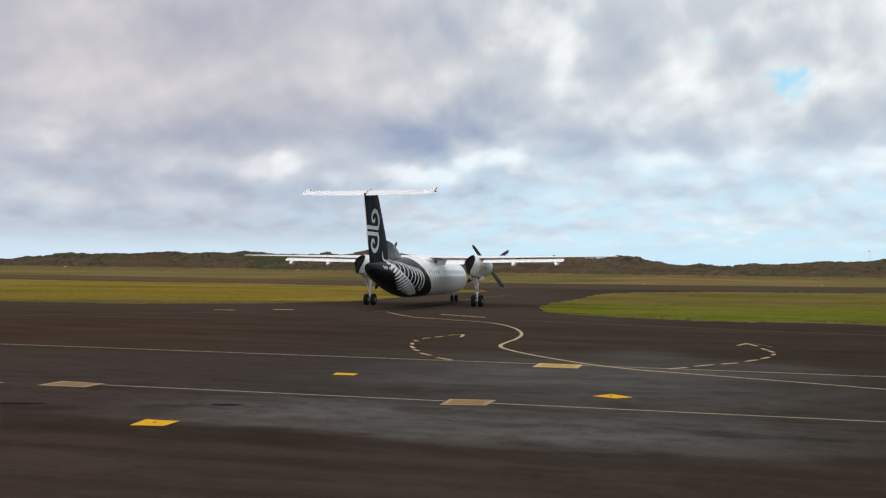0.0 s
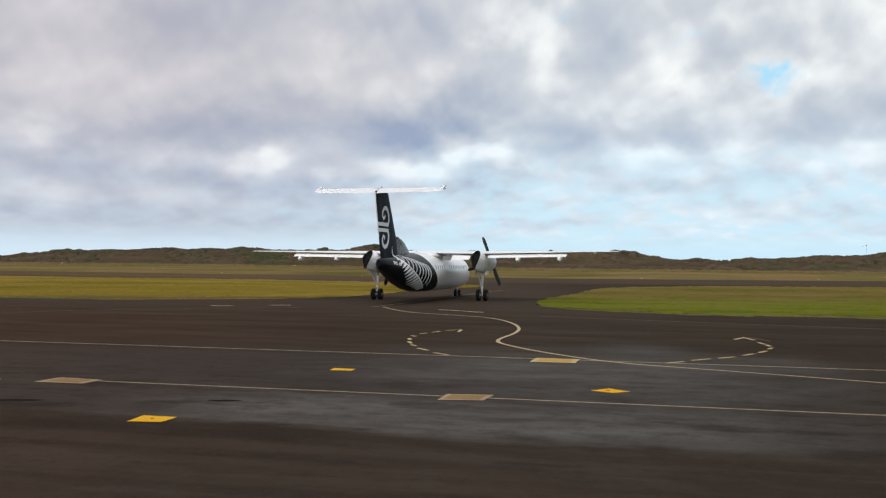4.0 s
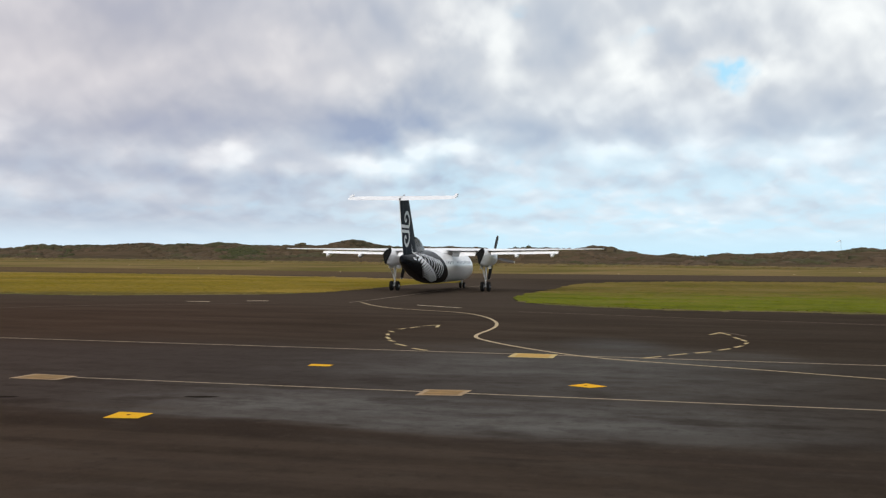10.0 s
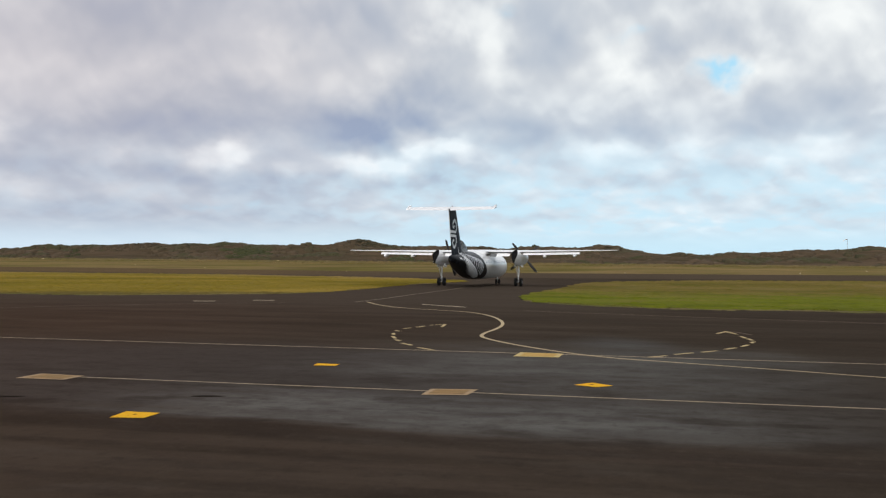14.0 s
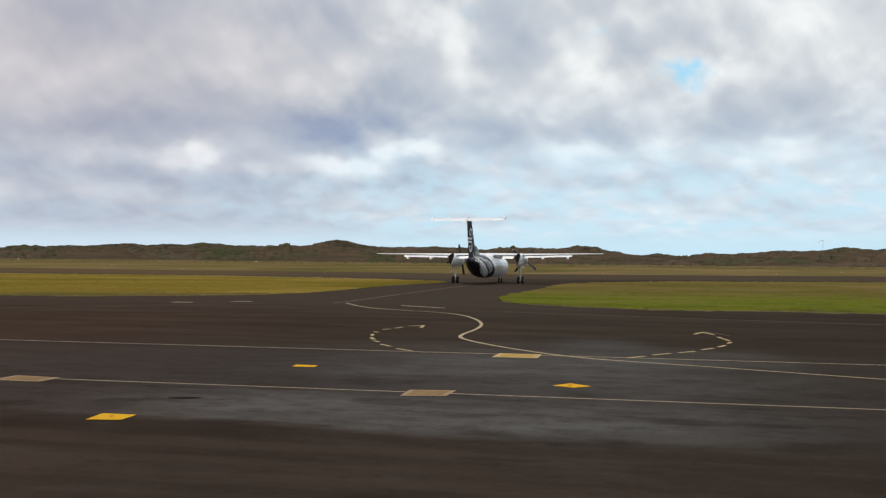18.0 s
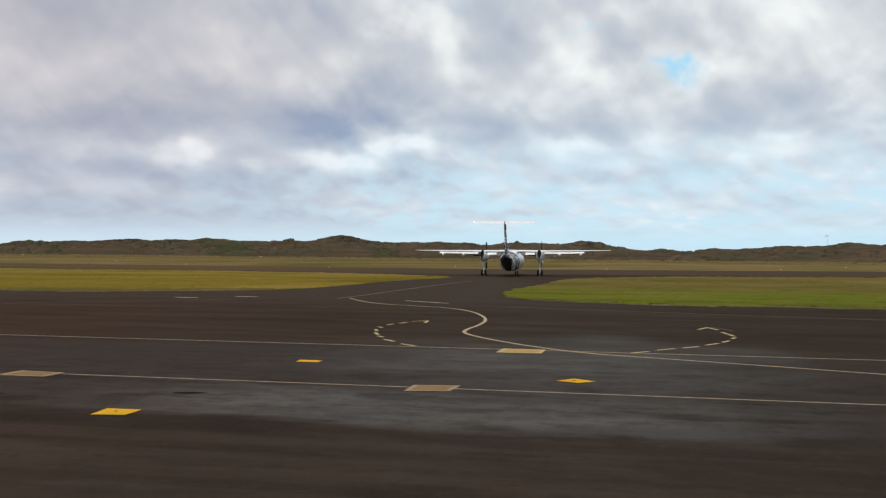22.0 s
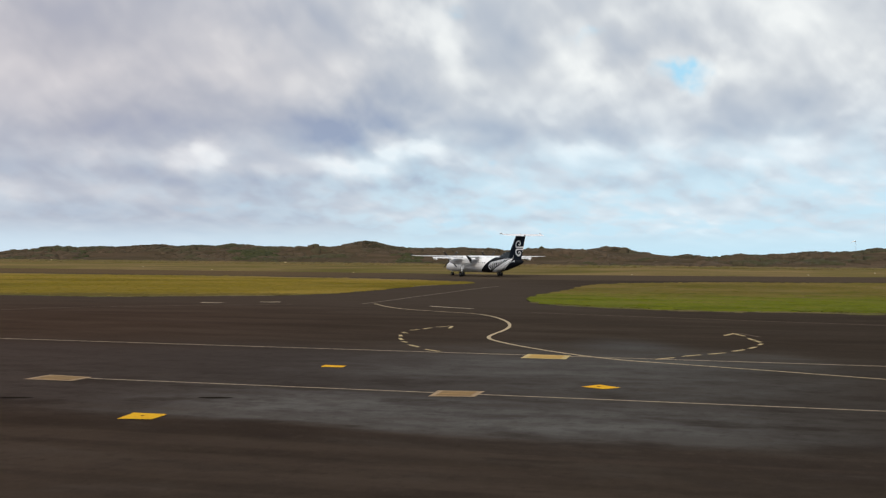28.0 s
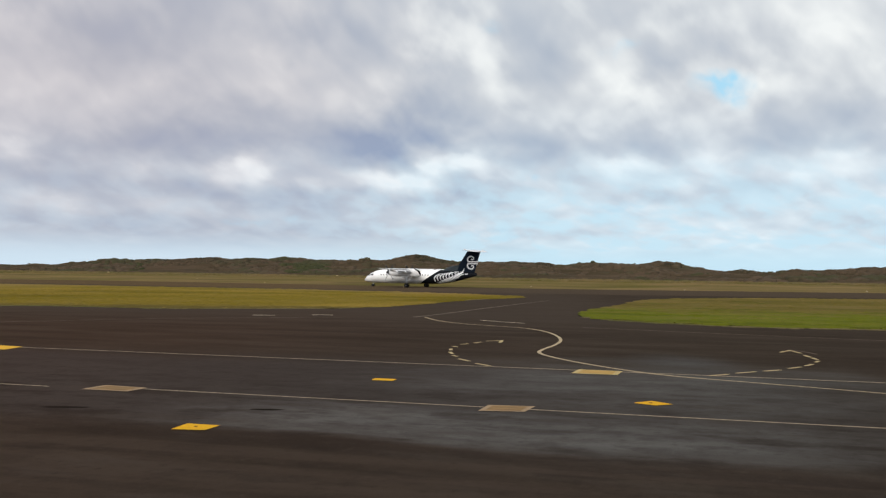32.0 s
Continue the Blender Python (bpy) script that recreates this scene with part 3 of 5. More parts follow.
def loft(rings, caps=True):
    n = len(rings[0])
    vs = [p for r in rings for p in r]
    fs = []
    for i in range(len(rings) - 1):
        for j in range(n):
            a, b = i * n + j, i * n + (j + 1) % n
            fs.append((a, b, b + n, a + n))
    if caps:
        fs.append(tuple(range(n))[::-1])
        fs.append(tuple((len(rings) - 1) * n + j for j in range(n)))
    return vs, fs


def tube(p, q, r0, r1=None, n=10):
    p, q = Vector(p), Vector(q)
    r1 = r0 if r1 is None else r1
    w = (q - p).normalized()
    u = w.orthogonal().normalized()
    v = w.cross(u)
    rings = [[tuple(c + (u * math.cos(k * math.tau / n) + v * math.sin(k * math.tau / n)) * r) for k in range(n)] for c, r in ((p, r0), (q, r1))]
    return loft(rings)


def box(x0, x1, y0, y1, z0, z1, bev=0.0):
    b = min(bev, (x1 - x0) / 2.1, (y1 - y0) / 2.1)
    rings = []
    for z, k in ((z0, b), (z0 + b, 0), (z1 - b, 0), (z1, b)):
        if b == 0 and len(rings) == 2:
            break
        zz = z if b else (z0, z1)[len(rings)]
        rings.append([(x0 + k, y0 + k, zz), (x1 - k, y0 + k, zz), (x1 - k, y1 - k, zz), (x0 + k, y1 - k, zz)])
    return loft(rings)


def oval(x, cy, zc, ry, rz, n=28):
    return [(x, cy + ry * math.cos(k * math.tau / n), zc + rz * math.sin(k * math.tau / n)) for k in range(n)]


def interp(x, xs, ys):
    return float(np.interp(x, xs, ys))


# ---- the lie of the land ----
RUN = -0.364                    # the runway's slope in plan
ALONG, ACROSS = Vector((0.9397, -0.342, 0)), Vector((0.342, 0.9397, 0))
EDGE = Vector((0, 158.7, 0))    # a point on the runway's near edge


def clamp(v, a, b):
    return max(a, min(b, v))


def across(x, y):
    return (y - (158.7 + RUN * x)) * 0.94


def land(x, y):
    """Height of the airfield: level apron, ground rising slowly past the runway."""
    q = across(x, y)
    zn = 0.5 * clamp(-x / 90, 0, 1.3)
    zf = 0.12 + 0.6 * clamp((15 - x) / 90, 0, 1.2)
    zd = 1.1 + 2.4 * clamp((130 - x) / 300, -0.2, 1.5)
    return interp(q, (-60, -25, 0, 20, 45, 165, 400), (0, -0.17, zn - 0.16, 0.45 * (zn + zf) - 0.05, zf, zd, zd + 1))


def spot(s, q):
    p = EDGE + ALONG * s + ACROSS * q
    return p.x, p.y


def grid(us, vs, at):
    n = len(vs)
    verts = [at(u, v) for u in us for v in vs]
    faces = [(i * n + j, (i + 1) * n + j, (i + 1) * n + j + 1, i * n + j + 1) for i in range(len(us) - 1) for j in range(n - 1)]
    return verts, faces


def spread(dense, stp, far):
    a = list(np.arange(-dense, dense + 0.1, stp))
    out = [dense * 1.35, dense * 2.0, dense * 3.5, far]
    return [-v for v in out[::-1]] + a + out


ground = part("ground", grid(spread(460, 10, 4700), spread(460, 10, 4700), lambda x, y: (x, y, land(x, y) - 0.06)), GROUND, smooth=True)
tagged(ground, "rough olive-brown grassland reaching the dunes", "ground", kind="structure")

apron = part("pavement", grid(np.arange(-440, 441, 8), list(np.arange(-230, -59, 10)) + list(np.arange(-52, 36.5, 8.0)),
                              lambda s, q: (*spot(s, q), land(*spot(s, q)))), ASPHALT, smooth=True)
tagged(apron, "dark brown-grey asphalt apron, taxiway and runway with worn streaks", "pavement", kind="structure")

LX = (-400, -34, -24, -12.1, -8.4, -6.6, -4.6, -2.1, 1.1, 3.3)
LF = (84, 75, 71.6, 74.9, 80.6, 87, 96.4, 107.4, 117, 124)
LBX = (-400, -81, -57, -36, -25.7, -16, -7, -2.7, 2.7, 3.3)
LB = (298, 183, 174, 168, 161.5, 156.5, 148, 142.3, 132, 127)
RX = (5.6, 7.2, 8.6, 10, 12.5, 18, 22, 30, 400)
RF = (63, 58.8, 57, 55.3, 53, 51.4, 49.8, 47, -80)
RBX = (5.6, 7.4, 10.7, 13.2, 17.5, 22.4, 31.4, 40, 57, 400)
RB = (66, 74, 86.8, 98, 115.7, 124.3, 130.5, 132.5, 129, 4)


def island(name, xs, fx, fy, bx, by, mat, label):
    rows = 30

    def at(x, k):
        wob = 0.55 * noise.noise(Vector((x * 0.6, 3.0, 0))) + 0.3 * noise.noise(Vector((x * 2.7, 9.0, 0)))
        a, b = interp(x, fx, fy) + wob, interp(x, bx, by) + 2 * wob
        t = clamp(k / rows, 0, 1) ** 1.3
        y = a + (b - a) * t
        lip = 0.0 if k in (-1, rows + 1) else 0.055
        if k == 0:
            lip, y = 0.045, y + 0.12
        return x, y, land(x, y) + (lip if lip else -0.05)

    ob = part(name, grid(xs, range(-1, rows + 2), at), mat, smooth=True)
    return tagged(ob, label, "grass", kind="structure")


def xs_from(lo, hi, fine_lo, fine_hi, stp):
    return sorted(set(list(np.linspace(lo, fine_lo, 40)) + list(np.arange(fine_lo, fine_hi, stp)) + list(np.linspace(fine_hi, hi, 40))))


island("grass_verge", xs_from(-400, 3.3, -48, 3.0, 0.4), LX, LF, LBX, LB, GRASS_L, "olive mown grass between apron and runway")
island("grass_verge", xs_from(5.6, 400, 5.6, 45, 0.4), RX, RF, RBX, RB, GRASS_R, "mown grass with a fresh green edge beside the taxiway")


def clump(rng, x, y, z, r, h, vs, fs, skirt=0.8, sink=None):
    """A ragged bush: leaning leaf blades round a low middle."""
    n = 7
    o = len(vs)
    tip = (x + rng.uniform(-.3, .3) * r, y + rng.uniform(-.3, .3) * r, z + h)
    ring = []
    for k in range(n):
        a = (k + rng.uniform(-.3, .3)) * math.tau / n
        rr = r * rng.uniform(0.6, 1.25)
        ring.append((x + rr * math.cos(a), y + rr * math.sin(a), z + h * rng.uniform(0.15, 0.75)))
    low = [(x + (px - x) * skirt, y + (py - y) * skirt, z - (0.3 + 0.6 * r if sink is None else sink)) for px, py, _ in ring]
    vs += [tip] + ring + low
    for k in range(n):
        j = (k + 1) % n
        fs.append((o, o + 1 + k, o + 1 + j))
        fs.append((o + 1 + k, o + 1 + n + k, o + 1 + n + j, o + 1 + j))


def tufts(count, seed, x0, x1, fx, fy, bx, by, deep):
    """Blades of grass along the near part of a verge."""
    rng = random.Random(seed)
    vs, fs = [], []
    for i in range(count):
        x = rng.uniform(x0, x1)
        a, b = interp(x, fx, fy), interp(x, bx, by)
        y = a + 0.1 + (b - a - 0.3) * min(1, deep * rng.random() ** 2.2)
        z = land(x, y) + 0.04
        hgt = rng.uniform(0.015, 0.045) * (1.6 if rng.random() < 0.06 else 1)
        for k in range(3):
            an, w = rng.uniform(0, math.pi), rng.uniform(0.02, 0.06)
            dx, dy = math.cos(an) * w, math.sin(an) * w
            lx, ly = rng.uniform(-0.08, 0.08), rng.uniform(-0.08, 0.08)
            o = len(vs)
            vs += [(x - dx, y - dy, z), (x + dx, y + dy, z), (x + lx, y + ly, z + hgt)]
            fs.append((o, o + 1, o + 2))
    return vs, fs


def tussocks(count, seed, x0, x1, fx, fy, bx, by):
    """Low uneven tussocks all over a verge."""
    r3 = random.Random(seed)
    v3, f3 = [], []
    for i in range(count):
        x = r3.uniform(x0, x1)
        a, b = interp(x, fx, fy), interp(x, bx, by)
        y = a + 0.3 + (b - a - 0.8) * r3.random() ** 1.4
        if noise.noise(Vector((x * 0.12, y * 0.06, seed))) + 0.45 < r3.random() * 0.7:
            continue
        r = r3.uniform(0.25, 0.9)
        clump(r3, x, y, land(x, y) + 0.05, r, r3.uniform(0.03, 0.10), v3, f3, 1.25, 0.02)
    return v3, f3


for args, lab, mt in (((3500, 5, -50, 3, LX, LF, LBX, LB, 0.03), "olive grass blades of the verge", TUFT_L), ((4500, 6, 6, 42, RX, RF, RBX, RB, 0.03), "green grass blades of the verge", TUFT_R)):
    v, f = tufts(*args)
    tagged(new("grass", mesh_of("grass", v, f, False, mt)), lab, "grass", kind="stuff")
def fringe(count, seed, x0, x1, fx, fy):
    """Sparse tufts creeping out over the asphalt along a verge's edge."""
    r3 = random.Random(seed)
    v3, f3 = [], []
    for i in range(count):
        x = r3.uniform(x0, x1)
        y = interp(x, fx, fy) + 0.4 - 1.9 * r3.random() ** 2.6 * (0.4 + 0.6 * abs(noise.noise(Vector((x * 0.5, seed, 0)))) * 2)
        r = r3.uniform(0.06, 0.22)
        clump(r3, x, y, land(x, y) + 0.005, r, r3.uniform(0.015, 0.05), v3, f3, 1.3, 0.01)
    return v3, f3


for args, lab, mt in (((5200, 25, -60, 3.2, LX, LF), "dry grass fringe creeping onto the asphalt", FRINGE), ((4200, 26, 5.7, 55, RX, RF), "dry grass fringe creeping onto the asphalt", FRINGE)):
    v, f = fringe(*args)
    tagged(new("grass_fringe", mesh_of("grass_fringe", v, f, True, mt)), lab, "grass", kind="stuff")
for args, lab, mt in (((9000, 15, -75, 3, LX, LF, LBX, LB), "low olive and straw tussocks of the verge", GRASS_L), ((8000, 16, 6.5, 75, RX, RF, RBX, RB), "low green and straw tussocks of the verge", GRASS_R)):
    v, f = tussocks(*args)
    tagged(new("tussocks", mesh_of("tussocks", v, f, True, mt)), lab, "grass", kind="stuff")

# ---- painted markings ----


def smooth_line(pts, n=8):
    out = []
    P = [Vector((*p, 0)) for p in pts]
    P = [2 * P[0] - P[1]] + P + [2 * P[-1] - P[-2]]
    for i in range(1, len(P) - 2):
        a, b, c, d = P[i - 1:i + 3]
        for k in range(n):
            t = k / n
            out.append(0.5 * (2 * b + (c - a) * t + (2 * a - 5 * b + 4 * c - d) * t * t + (3 * b - a - 3 * c + d) * t ** 3))
    out.append(P[-2])
    return out


def stripe(pts, width, lift=0.006, curve=True):
    P = smooth_line(pts) if curve and len(pts) > 2 else [Vector((*p, 0)) for p in pts]
    if len(P) == 2:
        P = [P[0].lerp(P[1], k / 12) for k in range(13)]
    vs, fs = [], []
    for i, p in enumerate(P):
        d = (P[min(i + 1, len(P) - 1)] - P[max(i - 1, 0)]).normalized()
        s = Vector((-d.y, d.x, 0)) * width / 2 * (1 + 0.06 * noise.noise(p * 1.7))
        for e in (p - s, p + s):
            vs.append((e.x, e.y, land(e.x, e.y) + lift))
        if i:
            o = 2 * i
            fs.append((o - 2, o - 1, o + 1, o))
    return vs, fs


def marking(name, data, mat, label):
    return tagged(part(name, data, mat), label, "marking", kind="structure")


marking("painted_line", stripe([(-60, 47.3), (-14.6, 32.85), (11, 24.75), (45, 14.0)], 0.11, curve=False), LINE, "thin worn cream line across the apron")
marking("painted_line", stripe([(-7.74, 21.78), (45, 6.4)], 0.085), LINE, "thin worn cream stand line on the asphalt")
marking("painted_line", stripe([(-40, 30.6), (-10.03, 22.05)], 0.085), LINE, "thin worn cream stand line on the asphalt")
marking("painted_line", stripe([(-4.2, 60.6), (-3.2, 56.6), (-1.9, 53.4), (-0.1, 51.2), (1.5, 49.2), (2.3, 46.8), (2.68, 44.0), (2.76, 41.3), (2.6, 39.1),
                                (2.25, 37.1), (1.8, 35.3), (1.57, 34.0), (1.6, 33.0), (1.84, 31.95), (2.36, 30.4), (2.93, 29.05), (3.5, 27.9), (4.1, 26.9),
                                (4.8, 26.05), (5.4, 25.55)], 0.135, 0.010), LEAD, "winding cream lead-in line on the asphalt")
marking("painted_line", stripe([(5.4, 25.55), (6.6, 24.6), (8.2, 23.3), (9.8, 21.95), (11.4, 20.65), (13, 19.34), (15, 17.71), (18, 15.26), (22, 12)], 0.10, 0.010), LEAD, "thin cream end of the lead-in line")
marking("painted_line", stripe([(-4.9, 60.4), (-3.5, 65.7), (-1.8, 73.3), (0.8, 84.4), (3.7, 97), (6.0, 107)], 0.15, 0.008), TRACE, "pale taxiway centre line leading to the runway")
marking("painted_line", stripe([(-0.78, 57.4), (1.67, 54.2)], 0.17), BAR, "short cream painted bar on the asphalt")
marking("painted_line", stripe([(-15.0, 61.5), (-13.6, 61.3)], 0.32), BAR, "short white painted bar on the asphalt")
marking("painted_line", stripe([(-11.5, 62.65), (-10.2, 62.7)], 0.32), BAR, "short white painted bar on the asphalt")
marking("painted_line", stripe([(-36, 42), (-23.7, 51.5), (-20.5, 54.7), (-14.9, 57.5), (-9, 59.4)], 0.13), FAINT, "faint brown old line on the asphalt")
marking("painted_line", stripe([(4.5, 50.4), (10.8, 45.8), (18.2, 40.9), (40, 27)], 0.13), FAINT, "faint brown old line on the asphalt")

ARC_L = ((-0.52, 29.2, -0.09, 28.48), (-1.06, 30.76, -0.72, 29.96), (-1.32, 32.05, -1.13, 31.61), (-1.46, 33.46, -1.33, 32.6), (-1.49, 34.9, -1.45, 34.2),
         (-1.47, 36.2, -1.3, 35.75), (-1.2, 37.17, -0.93, 37.65), (-0.75, 37.97, -0.45, 38.63), (-0.26, 39.14, 0.37, 39.68), (0.37, 39.68, 0.25, 38.33))
ARC_R = ((5.65, 26.36, 6.26, 26.84), (6.55, 27.17, 7.19, 27.68), (7.46, 27.86, 8.05, 28.3), (8.39, 28.76, 8.91, 29.33), (9.16, 29.71, 9.57, 30.31), (9.87, 31.0, 10.12, 31.5),
         (10.29, 32.71, 10.25, 32.02), (10.36, 33.67, 10.32, 32.94), (10.52, 35.77, 10.55, 34.69), (9.91, 34.93, 10.6, 36.05))
for arc in (ARC_L, ARC_R):
    for a, b, c, d in arc:
        ob = marking("painted_dash", stripe([(a, b), (c, d)], 0.125, 0.008), DASH, "pale yellow dash of a turning arc")
        ob["group"] = "turning arc dashes"
marking("painted_line", stripe([(10.6, 36.0), (10.8, 35.5), (10.93, 34.2)], 0.1, 0.012), FAINT, "faint end of a turning arc")


def square(a, b, c, d, mat, label, name="painted_square", rim=None):
    """A painted square cut into a few panels, its rim slightly uneven."""
    A, B, C, D = (Vector((*p, 0)) for p in (a, b, c, d))
    n = 8

    def panel(inset, lift):
        at = [inset + (1 - 2 * inset) * k / n for k in range(n + 1)]
        vs, fs = grid(at, at, lambda u, v: tuple(A.lerp(B, u).lerp(D.lerp(C, u), v) + Vector((0, 0, lift))))
        out = []
        for x, y, z in vs:
            w = noise.noise_vector(Vector((x * 3, y * 3, 1))) * 0.012
            out.append((x + w.x, y + w.y, z))
        return out, fs

    ob = marking(name, panel(0.0, 0.012), rim or mat, label)
    ob["group"] = "stand markers"
    if rim:
        part("inner_panel", panel(0.12, 0.016), mat, ob, "worn ochre inner field")
    return ob


square((-9.1, 21.57), (-8.85, 22.4), (-7.73, 21.95), (-7.94, 21.24), OCHRE, "worn ochre painted square with a pale border", rim=OLD_BORDER)
square((-0.28, 18.98), (-0.09, 19.85), (0.84, 19.74), (0.6, 18.93), OCHRE, "worn ochre painted square with a pale border", rim=OLD_BORDER)
square((2.07, 26.56), (2.37, 27.68), (3.52, 27.3), (3.26, 26.25), paint_mat("deep yellow marking paint", (0.46, 0.29, 0.085), 0.35), "deep yellow painted square with a pale border", rim=BORDER)
square((-5.31, 16.2), (-5.24, 16.86), (-4.62, 16.69), (-4.72, 16.16), YELLOW, "bright yellow painted square on the asphalt")
square((-2.97, 24.22), (-2.93, 24.68), (-2.37, 24.48), (-2.43, 24.1), YELLOW, "bright yellow painted square on the asphalt")
square((2.86, 20.5), (3.29, 20.87), (3.65, 20.36), (3.25, 20.13), YELLOW, "bright yellow painted diamond on the asphalt")
square((-17.5, 32.6), (-17.55, 34.2), (-16.2, 33.5), (-16.2, 32.2), paint_mat("mid yellow marking paint", (0.66, 0.38, 0.04), 0.2), "yellow painted square on a cream line")
for x, y, r in ((3.22, 20.5, 0.045), (-4.98, 16.5, 0.035)):
    marking("marking_dot", ([(x + r * math.cos(k), y + r * 1.4 * math.sin(k), 0.018) for k in (0, 1, 2, 3, 4, 5)], [(0, 1, 2, 3, 4, 5)]), RUBBER, "small black dot painted on a yellow square")
STAIN = plain("oil stain", (0.019, 0.0145, 0.012), 1.0, 0.0)
for x, y, rx, ry in ((-4.3, 18.77, 0.33, 0.12), (-8.2, 18.7, 0.5, 0.12)):
    o = [(x + rx * math.cos(k * 0.3491) * (1 + 0.25 * noise.noise(Vector((k, x, y)))), y + ry * math.sin(k * 0.3491) * (1 + 0.3 * noise.noise(Vector((x, k, y)))), 0.004) for k in range(18)]
    marking("oil_stain", (o, [tuple(range(18))]), STAIN, "dark oil stain on the asphalt")

# ---- dunes and scrub behind the runway ----
CREST = 235.0
# bearing, extra height, half width (degrees)
HILLS = ((-23.1, 0.14, 0.45), (-18.6, 0.07, 1.2), (-16.2, 0.15, 0.7), (-13.9, 0.15, 0.6), (-12.0, 0.15, 0.8), (-7.3, 0.06, 0.6), (-4.5, 0.35, 0.65), (-3.4, 0.08, 1.0),
         (3.9, -0.33, 0.6), (5.6, 0.03, 0.5), (6.6, 0.05, 0.7), (9.7, 0.28, 1.0), (13.8, 0.13, 0.4), (15.3, -0.1, 0.4), (20.2, 0.09, 0.7), (23.7, 0.16, 0.7))


def skyline(az):
    e = interp(az, (-60, -30, -24.5, -22.3, -20.5, -19.4, -10, -6, 0, 3, 8, 11, 13, 15.5, 18, 22, 30, 60), (0.5, 0.4, 0.15, 0.24, 0.5, 0.66, 0.77, 0.77, 0.73, 0.71, 0.61, 0.46, 0.27, 0.27, 0.37, 0.54, 0.6, 0.5))
    for a, amp, w in HILLS:
        e += amp * math.exp(-((az - a) / w) ** 2)
    if abs(az) > 25:
        e += 0.25 * noise.noise(Vector((az * 0.3, 0, 0)))
    return e + 0.035 * noise.noise(Vector((az * 1.6, 5, 0)))


def dune_height(s, q):
    x, y = spot(s, q)
    cx, cy = spot(s, CREST)
    d = math.hypot(cx, cy)
    top = 2.587 + d * math.tan(radians(skyline(math.degrees(math.atan2(cx, cy)))))
    base = land(x, y) - 0.3
    t = clamp((q - 138) / (CREST - 138), 0, 1)
    rise = t ** 0.8 * (0.72 + 0.28 * t)
    if q > CREST:
        rise = 1 - clamp((q - CREST) / 110, 0, 1) ** 1.4
    bumps = noise.fractal(Vector((x * 0.035, y * 0.05, 0)), 1.0, 2.0, 4) * 2.6 * math.sin(math.pi * clamp(t, 0, 1)) * (q < CREST)
    return x, y, base + max(0, (top - base)) * rise + bumps * clamp((q - 138) / 20, 0, 1)


dunes = part("dunes", grid(np.arange(-560, 561, 3.0), list(np.arange(132, 236, 4.0)) + list(np.arange(240, 350, 10)), dune_height), DUNE, smooth=True)
tagged(dunes, "low scrub-covered brown sand dunes behind the runway", "dunes", kind="structure")


rng = random.Random(11)
vs, fs = [], []
for i in range(13000):
    s = rng.uniform(-260, 300) if i % 4 else rng.uniform(-550, 550)
    q = 140 + 108 * rng.random() ** 0.8
    dense = noise.noise(Vector((s * 0.03, q * 0.05, 2)))
    if dense + 0.35 < rng.random() * 0.6 and q < 222:
        continue
    x, y, z = dune_height(s, q)
    r = rng.uniform(0.7, 2.0) * (1.25 if dense > 0.2 else 0.85)
    clump(rng, x, y, z, r, r * rng.uniform(0.22, 0.52) * (0.8 if q > 222 else 1), vs, fs, 1.15)
tagged(new("dune_scrub", mesh_of("dune_scrub", vs, fs, True, SCRUB)), "brown and dull green low scrub on the dunes", "scrub", kind="stuff")

# darker bushes along the crest
vs, fs = [], []
for i in range(4200):
    s, q = rng.uniform(-300, 330), rng.gauss(CREST - 3, 5)
    if noise.noise(Vector((s * 0.05, 3, 7))) + 0.35 < rng.random() * 0.5:
        continue
    x, y, z = dune_height(s, q)
    r = rng.uniform(0.5, 1.5)
    clump(rng, x, y, z, r, r * rng.uniform(0.2, 0.45), vs, fs, 1.1)
tagged(new("crest_scrub", mesh_of("crest_scrub", vs, fs, False, CREST_SCRUB)), "dark ragged scrub along the dune crest", "scrub", kind="stuff")

# dark green thickets on the dune face: bearing, half width (degrees), count
vs, fs = [], []
for mid, half, count in ((-10.8, 1.3, 380), (-2.2, 0.8, 60), (-20.4, 0.6, 40)):
    for i in range(count):
        a = radians(mid + half * clamp(rng.gauss(0, 0.5), -1, 1))
        q = rng.uniform(148, 196)
        d = (q / 0.94 + 158.7) / (math.cos(a) - RUN * math.sin(a))
        p = Vector((d * math.sin(a), d * math.cos(a), 0)) - EDGE
        x, y, z = dune_height(p.dot(ALONG), p.dot(ACROSS))
        r = rng.uniform(0.7, 1.7)
        clump(rng, x, y, z, r, r * rng.uniform(0.4, 0.8), vs, fs, 1.1)
tagged(new("thicket", mesh_of("thicket", vs, fs, True, THICKET)), "dense dark green thickets on the dune face", "bushes", kind="stuff")

# rough strip of taller grass at the dunes' foot
vs, fs = [], []
for i in range(4000):
    s, q = rng.uniform(-320, 320), 112 + 32 * rng.random()
    x, y = spot(s, q)
    clump(rng, x, y, land(x, y), rng.uniform(0.5, 1.5), rng.uniform(0.12, 0.3), vs, fs, 1.3)
tagged(new("rough_grass", mesh_of("rough_grass", vs, fs, False, leaf_mat("straw grass", (0.13, 0.09, 0.035), (0.10, 0.075, 0.025), (0.085, 0.07, 0.02)))), "tall straw-coloured grass at the foot of the dunes", "grass", kind="stuff")


